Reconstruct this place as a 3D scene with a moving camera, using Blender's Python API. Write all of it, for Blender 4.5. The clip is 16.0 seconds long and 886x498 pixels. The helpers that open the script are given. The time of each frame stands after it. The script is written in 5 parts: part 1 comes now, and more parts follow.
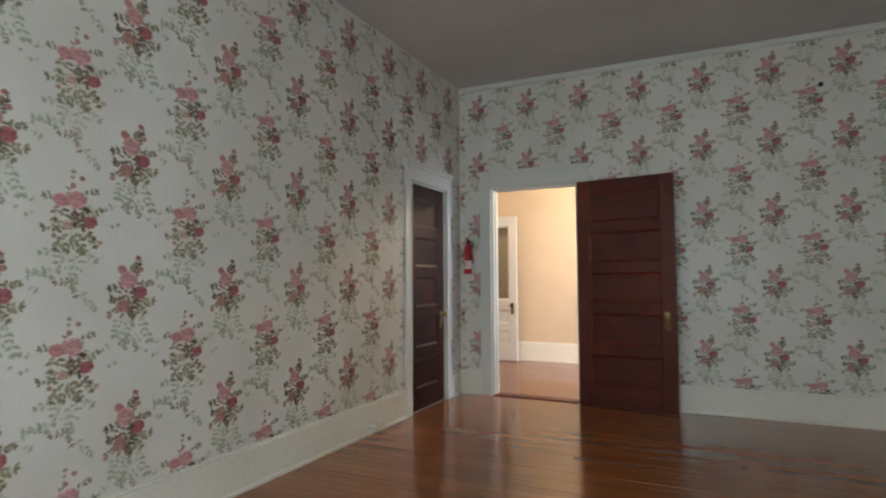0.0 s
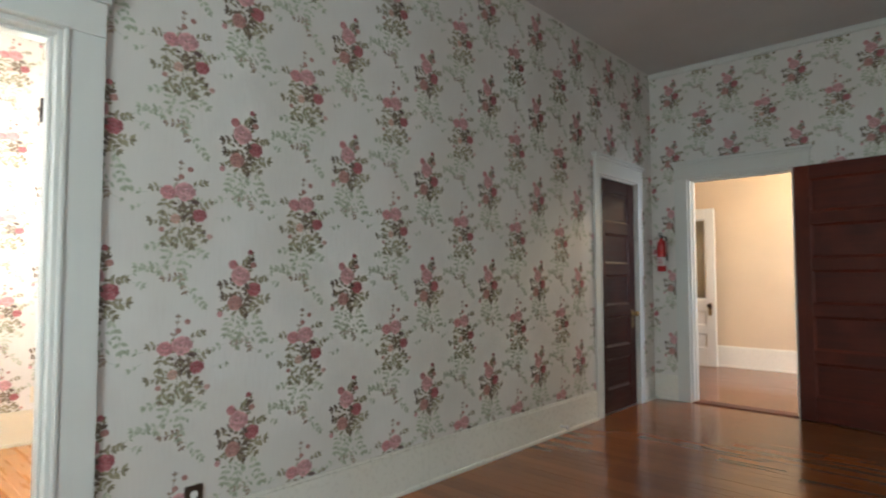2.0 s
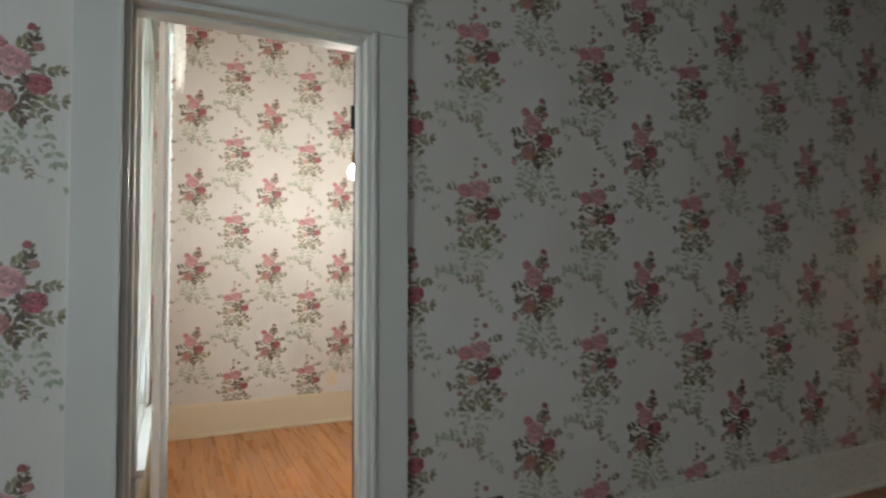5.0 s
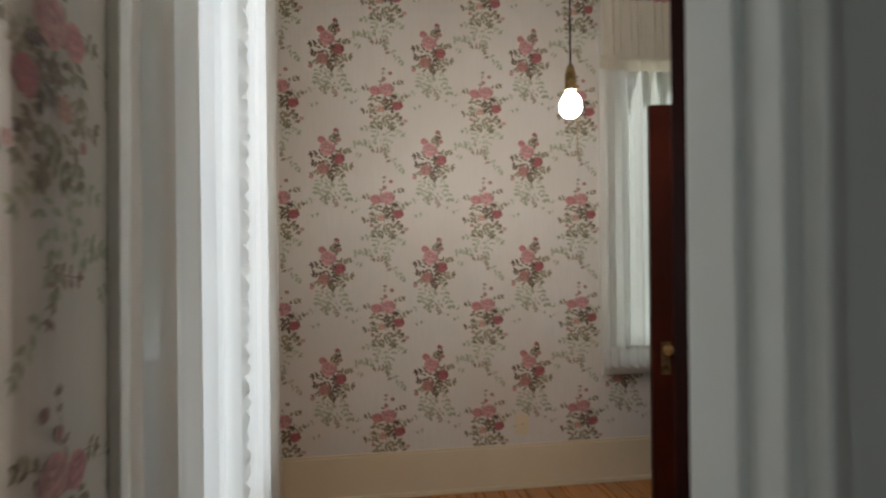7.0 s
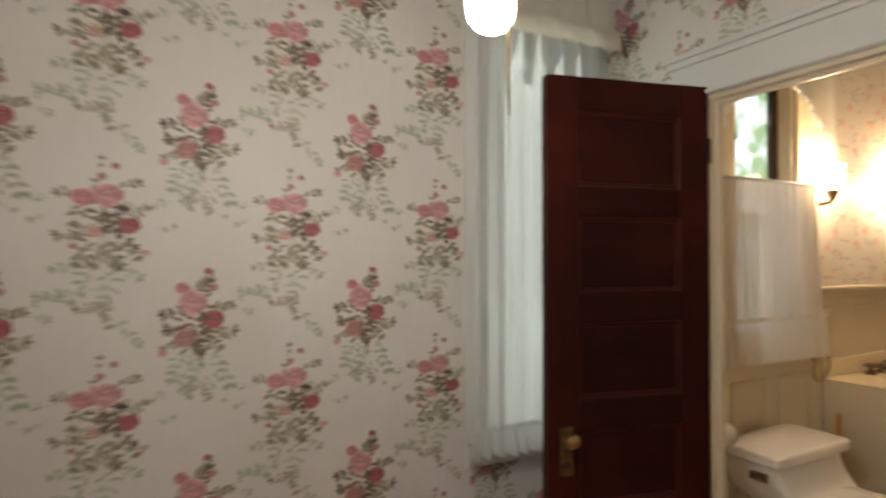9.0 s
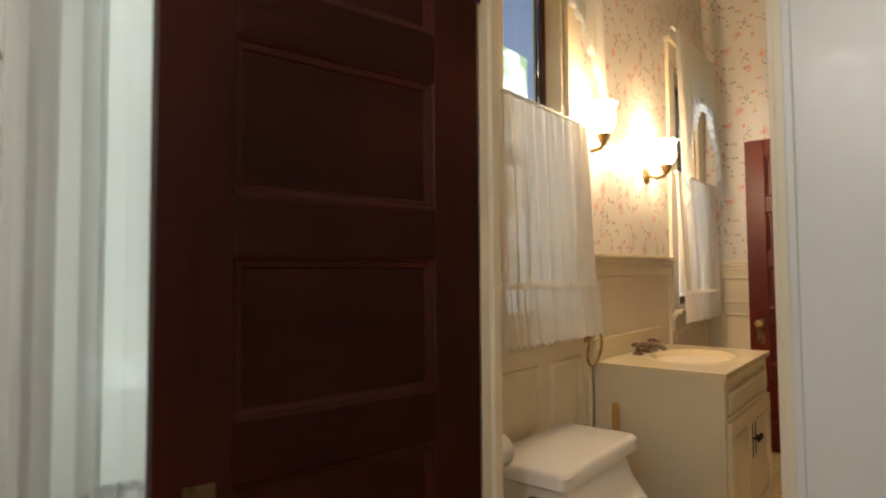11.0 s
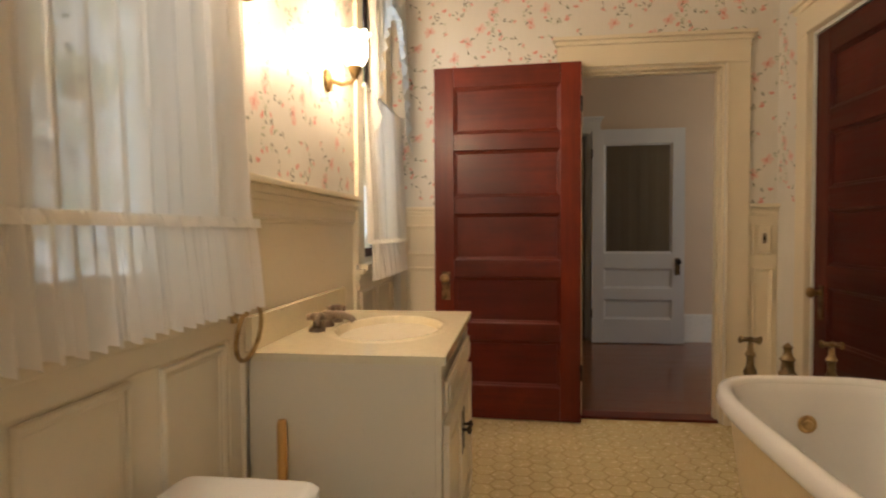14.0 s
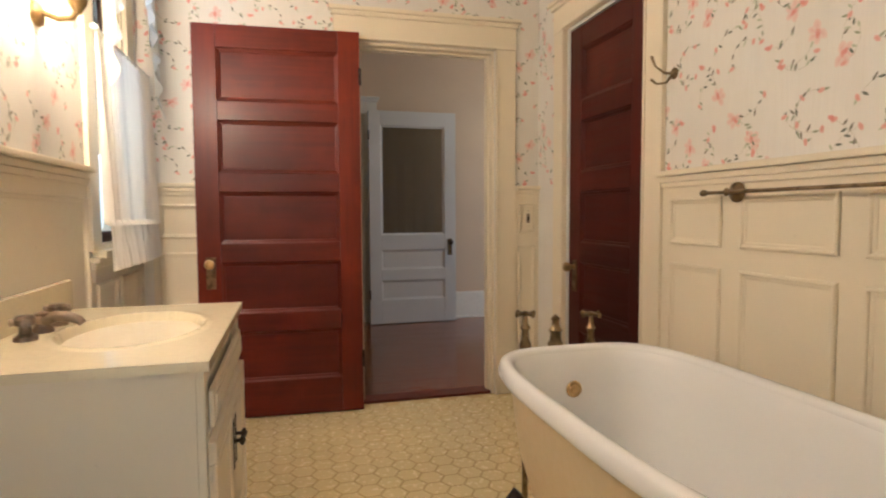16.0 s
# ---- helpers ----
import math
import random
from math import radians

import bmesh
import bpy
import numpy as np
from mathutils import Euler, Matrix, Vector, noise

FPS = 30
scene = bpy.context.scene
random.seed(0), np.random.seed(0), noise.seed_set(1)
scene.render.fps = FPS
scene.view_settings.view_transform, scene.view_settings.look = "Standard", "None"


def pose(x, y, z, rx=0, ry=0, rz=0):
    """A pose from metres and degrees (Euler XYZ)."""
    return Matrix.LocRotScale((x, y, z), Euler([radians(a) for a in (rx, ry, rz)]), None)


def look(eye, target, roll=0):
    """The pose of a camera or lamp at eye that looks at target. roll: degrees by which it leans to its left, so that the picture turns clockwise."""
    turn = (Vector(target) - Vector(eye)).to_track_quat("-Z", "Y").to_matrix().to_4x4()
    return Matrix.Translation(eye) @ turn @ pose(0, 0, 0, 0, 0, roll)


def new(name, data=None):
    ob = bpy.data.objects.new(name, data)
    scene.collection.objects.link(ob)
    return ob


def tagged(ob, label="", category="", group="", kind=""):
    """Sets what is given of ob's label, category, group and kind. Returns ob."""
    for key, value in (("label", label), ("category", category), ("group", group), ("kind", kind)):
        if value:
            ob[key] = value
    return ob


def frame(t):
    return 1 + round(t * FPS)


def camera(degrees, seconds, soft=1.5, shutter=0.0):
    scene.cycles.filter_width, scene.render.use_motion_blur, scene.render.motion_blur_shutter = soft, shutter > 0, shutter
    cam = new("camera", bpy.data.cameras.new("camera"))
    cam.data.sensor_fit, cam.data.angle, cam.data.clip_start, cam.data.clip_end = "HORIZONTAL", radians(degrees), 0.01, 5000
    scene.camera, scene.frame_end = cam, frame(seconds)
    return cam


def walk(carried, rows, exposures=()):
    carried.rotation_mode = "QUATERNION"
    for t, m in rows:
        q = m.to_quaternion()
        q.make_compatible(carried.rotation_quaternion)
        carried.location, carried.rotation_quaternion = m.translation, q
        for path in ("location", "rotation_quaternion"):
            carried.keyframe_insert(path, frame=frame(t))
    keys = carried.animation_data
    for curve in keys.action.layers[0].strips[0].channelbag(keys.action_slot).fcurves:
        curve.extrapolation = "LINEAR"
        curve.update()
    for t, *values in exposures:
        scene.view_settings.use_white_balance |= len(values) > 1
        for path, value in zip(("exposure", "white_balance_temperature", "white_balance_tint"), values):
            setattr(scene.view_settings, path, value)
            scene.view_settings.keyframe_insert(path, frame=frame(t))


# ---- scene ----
cam = camera(75.1, 16.0, 2.1, 0.5)
PATH = [
    (0, (2.452, 0.886, 1.184), (1.591, 2.688, 1.287), -0.3),
    (0.5, (2.439, 0.87, 1.185), (1.448, 2.605, 1.286), -0.2),
    (1, (2.422, 0.854, 1.184), (1.303, 2.509, 1.284), -0.2),
    (1.5, (2.388, 0.841, 1.179), (1.149, 2.407, 1.279), -0.2),
    (2, (2.351, 0.834, 1.178), (0.995, 2.301, 1.276), -0.1),
    (2.5, (2.312, 0.827, 1.184), (0.85, 2.189, 1.277), -0.1),
    (3, (2.278, 0.817, 1.185), (0.726, 2.076, 1.275), -0.1),
    (3.5, (2.242, 0.805, 1.183), (0.613, 1.962, 1.274), -0.2),
    (4, (2.195, 0.78, 1.186), (0.498, 1.834, 1.277), -0.2),
    (4.5, (2.094, 0.766, 1.192), (0.336, 1.717, 1.278), -0.3),
    (5, (1.959, 0.763, 1.217), (0.147, 1.606, 1.288), -0.1),
    (5.2, (1.856, 0.749, 1.23), (0.018, 1.533, 1.301), -0.1),
    (7.3, (0.256, 1.055, 1.326), (-1.731, 1.279, 1.342), -0.7),
    (7.5, (0.138, 1.081, 1.35), (-1.854, 1.262, 1.369), -0.8),
    (8, (-0.182, 1.084, 1.403), (-2.166, 1.334, 1.432), -0.6),
    (8.5, (-0.488, 1.155, 1.419), (-2.41, 1.711, 1.451), -0.4),
    (9, (-0.695, 1.274, 1.417), (-2.465, 2.205, 1.447), -0.0),
    (9.5, (-0.943, 1.409, 1.372), (-2.462, 2.71, 1.421), 0.1),
    (10, (-1.104, 1.63, 1.29), (-2.484, 3.076, 1.376), -0.1),
    (10.2, (-1.176, 1.741, 1.264), (-2.515, 3.223, 1.361), -0.1),
    (12.3, (-1.583, 2.547, 1.067), (-2.626, 4.254, 1.082), -0.3),
    (12.5, (-1.629, 2.623, 1.083), (-2.577, 4.384, 1.08), -0.1),
    (13, (-1.707, 2.764, 1.088), (-2.372, 4.65, 1.07), -0.2),
    (13.3, (-1.704, 2.871, 1.114), (-2.219, 4.803, 1.071), -0.8),
    (13.5, (-1.748, 2.931, 1.096), (-2.169, 4.885, 1.049), -0.3),
    (14, (-1.758, 3.02, 1.102), (-2.011, 5.003, 1.041), -0.3),
    (14.5, (-1.763, 3.088, 1.093), (-1.819, 5.086, 1.024), -0.3),
    (15, (-1.768, 3.141, 1.089), (-1.591, 5.131, 1.002), -0.2),
    (15.5, (-1.77, 3.18, 1.088), (-1.397, 5.142, 0.984), -0.3),
    (16, (-1.769, 3.206, 1.084), (-1.259, 5.136, 0.962), -0.3),
]
EXPO = [(0, 1.85, 6300, 12), (2.5, 1.6, 6300, 12), (3.5, 0.92, 6250, 13), (4.5, 0.58, 6300, 12), (5.2, 0.26, 6300, 12), (7.3, -0.72, 6500, 15), (8.5, -0.62, 6600, 14), (10.2, -0.45, 6450, 12), (12.3, -0.30, 6350, 11), (14, -0.26, 6100, 11), (15, 0.07, 5750, 10), (16, 0.31, 5300, 10)]
walk(cam, [(t, look(eye, target, roll)) for t, eye, target, roll in PATH], EXPO)

# ---- world and sun: soft green-tinted daylight from trees outside ----
world = bpy.data.worlds.new("world")
scene.world = world
world.use_nodes = True
wn = world.node_tree
sky = wn.nodes.new("ShaderNodeTexSky")
sky.sky_type, sky.sun_disc = "NISHITA", False
sky.sun_elevation, sky.sun_rotation = radians(58), radians(17)
wn.nodes["Background"].inputs["Strength"].default_value = 0.12
wn.links.new(sky.outputs[0], wn.nodes["Background"].inputs["Color"])
SUN = new("sun", bpy.data.lights.new("sun", "SUN"))
SUN.data.energy, SUN.data.angle, SUN.data.color = 0.9, radians(12), (1.0, 0.95, 0.88)
SUN.matrix_world = look((0, 0, 10), (-1.5, -5.0, 0))


def area_lamp(name, eye, target, w, h, power, color):
    """Daylight that a window lets in."""
    ob = new(name, bpy.data.lights.new(name, "AREA"))
    ob.data.shape, ob.data.size, ob.data.size_y = "RECTANGLE", w, h
    ob.data.energy, ob.data.color = power, color
    ob.matrix_world = look(eye, target)
    return ob


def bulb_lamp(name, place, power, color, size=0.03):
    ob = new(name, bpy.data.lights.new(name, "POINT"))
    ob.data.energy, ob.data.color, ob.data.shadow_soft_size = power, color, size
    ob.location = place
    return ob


DAY = (0.80, 0.95, 1.0)
area_lamp("daylight_east", (5.05, 0.6, 1.55), (0, 1.6, 1.2), 1.7, 1.5, 6.0, DAY)
area_lamp("daylight_south", (1.8, -1.12, 1.55), (0.6, 2.2, 1.4), 1.1, 1.6, 15, DAY)
area_lamp("daylight_dressing_south", (-1.17, 0.65, 1.45), (-1.17, 3, 1.3), 1.02, 1.8, 12, (0.86, 0.92, 1.0))
area_lamp("daylight_dressing_west", (-2.63, 2.75, 1.55), (0, 2.75, 1.3), 0.46, 1.6, 3.0, (0.92, 1.0, 0.90))
area_lamp("daylight_bath_near", (-2.475, 4.03, 1.7), (0, 4.03, 1.2), 0.5, 1.4, 2.6, (0.88, 0.95, 1.0))
area_lamp("daylight_bath_far", (-2.475, 5.96, 1.7), (0, 5.96, 1.2), 0.44, 1.4, 3.0, (0.86, 0.94, 1.0))
# Unseen hall window lamp, set close so its light fades along the hall.
area_lamp("daylight_hall_added", (2.12, 7.6, 1.6), (-0.6, 8.6, 1.3), 1.3, 1.6, 14, (0.76, 0.86, 1.0))
# Unseen warm hall lamp, added without a fixture for the warm tint there.
bulb_lamp("hall_unseen_warm_lamp", (1.4, 7.9, 2.5), 24, (1.0, 0.78, 0.46), 0.08)
bulb_lamp("bulb_light", (-1.445, 1.752, 1.81), 24, (1.0, 0.94, 0.84), 0.03)
bulb_lamp("sconce_light_near", (-2.385, 4.43, 1.84), 27, (1.0, 0.71, 0.43), 0.04)
bulb_lamp("sconce_light_far", (-2.385, 5.24, 1.82), 27, (1.0, 0.71, 0.43), 0.04)


# ---- node helpers ----
class Nodes:
    """Short ways to wire a material."""

    def __init__(self, name):
        self.mat = bpy.data.materials.new(name)
        self.mat.use_nodes = True
        self.t = self.mat.node_tree
        self.bsdf = self.t.nodes["Principled BSDF"]

    def put(self, socket, value):
        if hasattr(value, "is_output"):
            self.t.links.new(value, socket)
        elif isinstance(value, (tuple, list)) and len(value) == 3 and socket.type == "RGBA":
            socket.default_value = (*value, 1)
        else:
            socket.default_value = value

    def node(self, kind, outs=0, props=(), **ins):
        n = self.t.nodes.new(kind)
        for k, v in props:
            setattr(n, k, v)
        for k, v in ins.items():
            self.put(n.inputs[int(k[1:])] if k[0] == "i" and k[1:].isdigit() else n.inputs[k.replace("_", " ")], v)
        return n.outputs[outs]

    def m(self, op, a, b=0.0, c=0.0, clamp=False):
        return self.node("ShaderNodeMath", props=(("operation", op), ("use_clamp", clamp)), i0=a, i1=b, i2=c)

    def v(self, op, a, b=(0, 0, 0)):
        return self.node("ShaderNodeVectorMath", 1 if op in ("LENGTH", "DISTANCE") else 0, (("operation", op),), i0=a, i1=b)

    def mix(self, fac, a, b, mode="MIX"):
        n = self.t.nodes.new("ShaderNodeMix")
        n.data_type, n.blend_type = "RGBA", mode
        self.put(n.inputs[0], fac)
        self.put(n.inputs[6], a)
        self.put(n.inputs[7], b)
        return n.outputs[2]

    def ramp(self, x, lo, hi, a=0.0, b=1.0):
        return self.node("ShaderNodeMapRange", props=(("interpolation_type", "SMOOTHSTEP"),), Value=x, From_Min=lo, From_Max=hi, To_Min=a, To_Max=b)

    def noise(self, vec, scale, detail=3.0, rough=0.5, out=0):
        return self.node("ShaderNodeTexNoise", out, Vector=vec, Scale=scale, Detail=detail, Roughness=rough)

    def vor(self, vec, scale, out=0, rnd=1.0, dims="3D"):
        return self.node("ShaderNodeTexVoronoi", out, (("voronoi_dimensions", dims),), Vector=vec, Scale=scale, Randomness=rnd)

    def pos(self):
        return self.node("ShaderNodeNewGeometry", 0)

    def obj(self):
        return self.node("ShaderNodeTexCoord", 3)

    def xyz(self, x, y, z=0.0):
        return self.node("ShaderNodeCombineXYZ", X=x, Y=y, Z=z)

    def sep(self, v):
        n = self.t.nodes.new("ShaderNodeSeparateXYZ")
        self.put(n.inputs[0], v)
        return n.outputs

    def end(self, color=None, rough=None, bump=None, strength=0.2, dist=0.01, **more):
        if color is not None:
            self.put(self.bsdf.inputs["Base Color"], color)
        if rough is not None:
            self.put(self.bsdf.inputs["Roughness"], rough)
        if bump is not None:
            b = self.node("ShaderNodeBump", Height=bump, Strength=strength, Distance=dist)
            self.put(self.bsdf.inputs["Normal"], b)
        for k, val in more.items():
            self.put(self.bsdf.inputs[k.replace("_", " ")], val)
        return self.mat


def paint(name, color, rough=0.45, var=0.06, grime=0.0):
    """Brushed paint on wood or plaster with slight unevenness."""
    n = Nodes(name)
    p = n.pos()
    a = n.noise(p, 1.3, 4)
    b = n.noise(p, 40, 3)
    dark = tuple(c * (1 - 3 * var) for c in color)
    c = n.mix(n.ramp(a, 0.3, 0.7), dark, color)
    c = n.mix(n.ramp(b, 0.62, 0.8, 0, 0.07 + grime), c, tuple(x * 0.75 for x in color))
    return n.end(c, n.ramp(b, 0.2, 0.8, rough - 0.08, rough + 0.1), b, 0.04, 0.003)


def metal(name, color, rough):
    n = Nodes(name)
    a = n.noise(n.obj(), 30, 3)
    c = n.mix(n.ramp(a, 0.4, 0.75), color, tuple(x * 0.45 for x in color))
    return n.end(c, n.ramp(a, 0.3, 0.7, rough, rough + 0.2), a, 0.05, 0.002, Metallic=1.0)


def wood(name, dark, light, rough, along=2, scale=14.0, coat=0.0, per_piece=False, spec=0.3):
    """Grained, varnished wood; the grain runs along one axis."""
    n = Nodes(name)
    p = n.obj() if not per_piece else n.pos()
    s = [scale] * 3
    s[along] = scale * 0.06
    rnd = n.node("ShaderNodeObjectInfo", 5)
    p = n.v("ADD", n.v("MULTIPLY", p, tuple(s)), n.xyz(n.m("MULTIPLY", rnd, 37.0), n.m("MULTIPLY", rnd, 11.0), 0.0))
    g = n.noise(p, 1.0, 5, 0.62)
    f = n.noise(p, 5.0, 3, 0.6)
    mid = tuple((x + y) / 2 for x, y in zip(dark, light))
    c = n.mix(n.ramp(n.m("ADD", n.m("MULTIPLY", g, 0.55), n.m("MULTIPLY", f, 0.45)), 0.28, 0.74), dark, light)
    c = n.mix(0.65 if per_piece else 0.3, c, mid)
    big = n.noise(n.pos(), 0.9, 3)
    patch = n.noise(n.v("ADD", n.pos(), n.xyz(rnd, rnd, rnd)), 3.4, 4, 0.55)
    c = n.mix(n.ramp(patch, 0.45, 0.72, 0, 0.5), c, tuple(min(1.0, x * (1.05 if per_piece else 1.4)) for x in light))
    c = n.mix(n.ramp(big, 0.42, 0.66, 0, 0.25 if per_piece else 0.6), c, tuple(x * 0.6 for x in dark))
    if per_piece:
        c = n.mix(n.m("MULTIPLY", rnd, 0.45), c, tuple(x * 1.5 for x in light))
        c = n.mix(n.ramp(n.noise(n.pos(), 1.7, 4), 0.62, 0.8, 0.0, 0.2), c, tuple(x * 0.35 for x in dark))
    return n.end(c, n.ramp(f, 0.3, 0.7, rough, rough + 0.12), n.m("ADD", n.m("MULTIPLY", f, 0.35), n.m("MULTIPLY", big, 1.5)), 0.008 if per_piece else 0.05, 0.006, Coat_Weight=coat, Coat_Roughness=0.12, Specular_IOR_Level=spec)


def printed_paper(name, low, high, streak):
    """The plain ground of a wallpaper: faint vertical silk streaks and slow yellowing."""
    n = Nodes(name)
    p = n.pos()
    base = n.mix(n.ramp(n.noise(p, 1.6, 4), 0.35, 0.7), low, high)
    base = n.mix(n.ramp(n.noise(n.v("MULTIPLY", p, (170, 170, 9)), 1.0, 2), 0.4, 0.7, 0, 0.25), base, streak)
    return n.end(base, n.ramp(n.noise(p, 7, 3), 0.3, 0.7, 0.42, 0.56), n.noise(p, 240, 2), 0.06, 0.002)


def ink(name, ground):
    """Water-colour inks of the wallpaper print, mottled where the paper shows through."""
    n = Nodes(name)
    tint = n.node("ShaderNodeAttribute", 0, (("attribute_name", "pigment"),))
    p = n.pos()
    c = n.mix(n.ramp(n.noise(p, 190, 3, 0.6), 0.45, 0.75, 0.0, 0.28), tint, ground)
    return n.end(c, 0.5, n.noise(p, 240, 2), 0.06, 0.002)


def cloth(name, color, trans=0.5):
    n = Nodes(name)
    w = n.noise(n.obj(), 300, 2)
    n.end(color, 0.9, w, 0.03, 0.001, Sheen_Weight=0.2)
    tr = n.node("ShaderNodeBsdfTranslucent", Color=color)
    clear = n.node("ShaderNodeBsdfTransparent", Color=(1, 1, 1))
    mx = n.node("ShaderNodeMixShader", Fac=trans, i1=n.bsdf.outputs[0], i2=tr)
    mx = n.node("ShaderNodeMixShader", Fac=0.07, i1=mx, i2=clear)
    n.t.links.new(mx, n.t.nodes["Material Output"].inputs[0])
    return n.mat


def glow(name, color, strength):
    n = Nodes(name)
    return n.end(color, 0.4, None, Emission_Color=color, Emission_Strength=strength)


def glass(name, color=(0.95, 0.97, 0.96), rough=0.02):
    n = Nodes(name)
    return n.end(color, rough, None, Transmission_Weight=1.0, IOR=1.45)


ROSE_GROUND = printed_paper("rose_paper_ground", (0.70, 0.665, 0.61), (0.77, 0.745, 0.70), (0.64, 0.60, 0.54))
VINE_GROUND = printed_paper("vine_paper_ground", (0.70, 0.66, 0.58), (0.76, 0.73, 0.66), (0.66, 0.61, 0.52))
ROSE_INK = ink("rose_print_ink", (0.74, 0.71, 0.66))
VINE_INK = ink("vine_print_ink", (0.73, 0.69, 0.62))
WHITE = paint("white_trim_paint", (0.70, 0.70, 0.65), 0.35, 0.02)
BASEWHITE = paint("baseboard_cream_white", (0.82, 0.79, 0.70), 0.3, 0.02)
CREAM = paint("cream_trim_paint", (0.78, 0.69, 0.51), 0.35, 0.02)
CEIL = paint("ceiling_paint", (0.62, 0.60, 0.58), 0.8, 0.03)
HALL = paint("hall_peach_paint", (0.66, 0.52, 0.36), 0.7, 0.03)
PLAIN = paint("plain_wall_paint", (0.6, 0.57, 0.52), 0.8, 0.03)
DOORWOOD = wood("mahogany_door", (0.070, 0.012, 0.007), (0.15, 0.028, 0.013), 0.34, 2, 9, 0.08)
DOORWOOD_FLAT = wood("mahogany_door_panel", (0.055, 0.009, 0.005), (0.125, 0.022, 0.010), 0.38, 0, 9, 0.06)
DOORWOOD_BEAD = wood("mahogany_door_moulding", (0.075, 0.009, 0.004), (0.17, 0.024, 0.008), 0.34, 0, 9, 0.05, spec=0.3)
# Moulding of the weakly lit doors; the dimness is put into its colour.
DIMLIT_WOOD_BEAD = wood("dim_lit_mahogany_moulding", (0.028, 0.0045, 0.0028), (0.068, 0.010, 0.005), 0.34, 0, 9, 0.05, spec=0.22)
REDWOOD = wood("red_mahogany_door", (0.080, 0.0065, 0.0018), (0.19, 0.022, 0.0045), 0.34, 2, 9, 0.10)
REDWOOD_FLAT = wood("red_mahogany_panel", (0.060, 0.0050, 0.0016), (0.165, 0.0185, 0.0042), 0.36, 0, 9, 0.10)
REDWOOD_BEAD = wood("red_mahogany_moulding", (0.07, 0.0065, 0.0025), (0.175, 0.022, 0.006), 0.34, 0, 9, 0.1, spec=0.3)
# Door mahogany with the light's falloff at the bathroom closet put into its colour.
HALFLIT_WOOD = wood("half_lit_mahogany_door", (0.038, 0.006, 0.004), (0.095, 0.014, 0.007), 0.38, 2, 9, 0.04, spec=0.2)
HALFLIT_WOOD_FLAT = wood("half_lit_mahogany_panel", (0.030, 0.005, 0.003), (0.075, 0.011, 0.006), 0.40, 0, 9, 0.04, spec=0.2)
# Same door mahogany; the weaker light on these doors is put into it.
DIMLIT_WOOD = wood("dim_lit_mahogany_door", (0.020, 0.0040, 0.0028), (0.058, 0.010, 0.005), 0.40, 2, 9, 0.0, spec=0.12)
DIMLIT_WOOD_FLAT = wood("dim_lit_mahogany_panel", (0.018, 0.0038, 0.0027), (0.048, 0.009, 0.005), 0.42, 0, 9, 0.0, spec=0.12)
PLANK_A = wood("red_brown_floor_plank", (0.21, 0.066, 0.018), (0.28, 0.092, 0.026), 0.12, 0, 5, 0.35, True)
PLANK_B = wood("honey_floor_plank", (0.38, 0.155, 0.042), (0.45, 0.19, 0.055), 0.24, 0, 4, 0.3, True)
PLANK_H = wood("hall_floor_plank", (0.12, 0.034, 0.012), (0.20, 0.062, 0.02), 0.13, 0, 8, 0.35, True)
TILE = paint("yellow_beige_tile", (0.82, 0.68, 0.37), 0.22, 0.04)
GROUT = paint("pale_grout", (0.60, 0.44, 0.20), 0.8, 0.08)
BRASS = metal("aged_brass", (0.52, 0.36, 0.16), 0.3)
OLDBRASS = metal("dark_old_brass", (0.26, 0.19, 0.10), 0.3)
TARNISH = metal("tarnished_plate", (0.22, 0.15, 0.08), 0.4)
DARKMETAL = metal("dark_iron", (0.06, 0.05, 0.045), 0.45)
CHROME = metal("worn_chrome", (0.30, 0.23, 0.17), 0.28)
ENAMEL = paint("white_enamel", (0.80, 0.79, 0.76), 0.12, 0.01)
PORCELAIN = paint("white_porcelain", (0.80, 0.79, 0.75), 0.1, 0.01)
SHEER = cloth("sheer_white_curtain", (0.82, 0.84, 0.82), 0.55)
# Tan of the reflection in the hall door's glass, put into a cloth.
REFLECTION_TAN = cloth("tan_glass_reflection", (0.40, 0.36, 0.28), 0.3)
CAFE = cloth("warm_white_cafe_cotton", (0.90, 0.85, 0.76), 0.22)
LACE = cloth("cream_lace", (0.80, 0.76, 0.66), 0.35)
BULB = glow("lit_bulb", (1.0, 0.9, 0.75), 60)
SHADE = glow("lit_glass_shade", (1.0, 0.82, 0.55), 14)
GLASS = glass("window_glass")
OLDGLASS = glass("old_dim_glass", (0.85, 0.82, 0.76))


# ---- geometry helpers ----
def box(bm, x0, y0, z0, x1, y1, z1, bevel=0.0):
    m = Matrix.Translation(((x0 + x1) / 2, (y0 + y1) / 2, (z0 + z1) / 2)) @ Matrix.Diagonal((abs(x1 - x0), abs(y1 - y0), abs(z1 - z0), 1))
    r = bmesh.ops.create_cube(bm, size=1, matrix=m)
    if bevel:
        es = list({e for v in r["verts"] for e in v.link_edges})
        bmesh.ops.bevel(bm, geom=es, offset=bevel, segments=2, profile=0.6, affect="EDGES")
    return bm


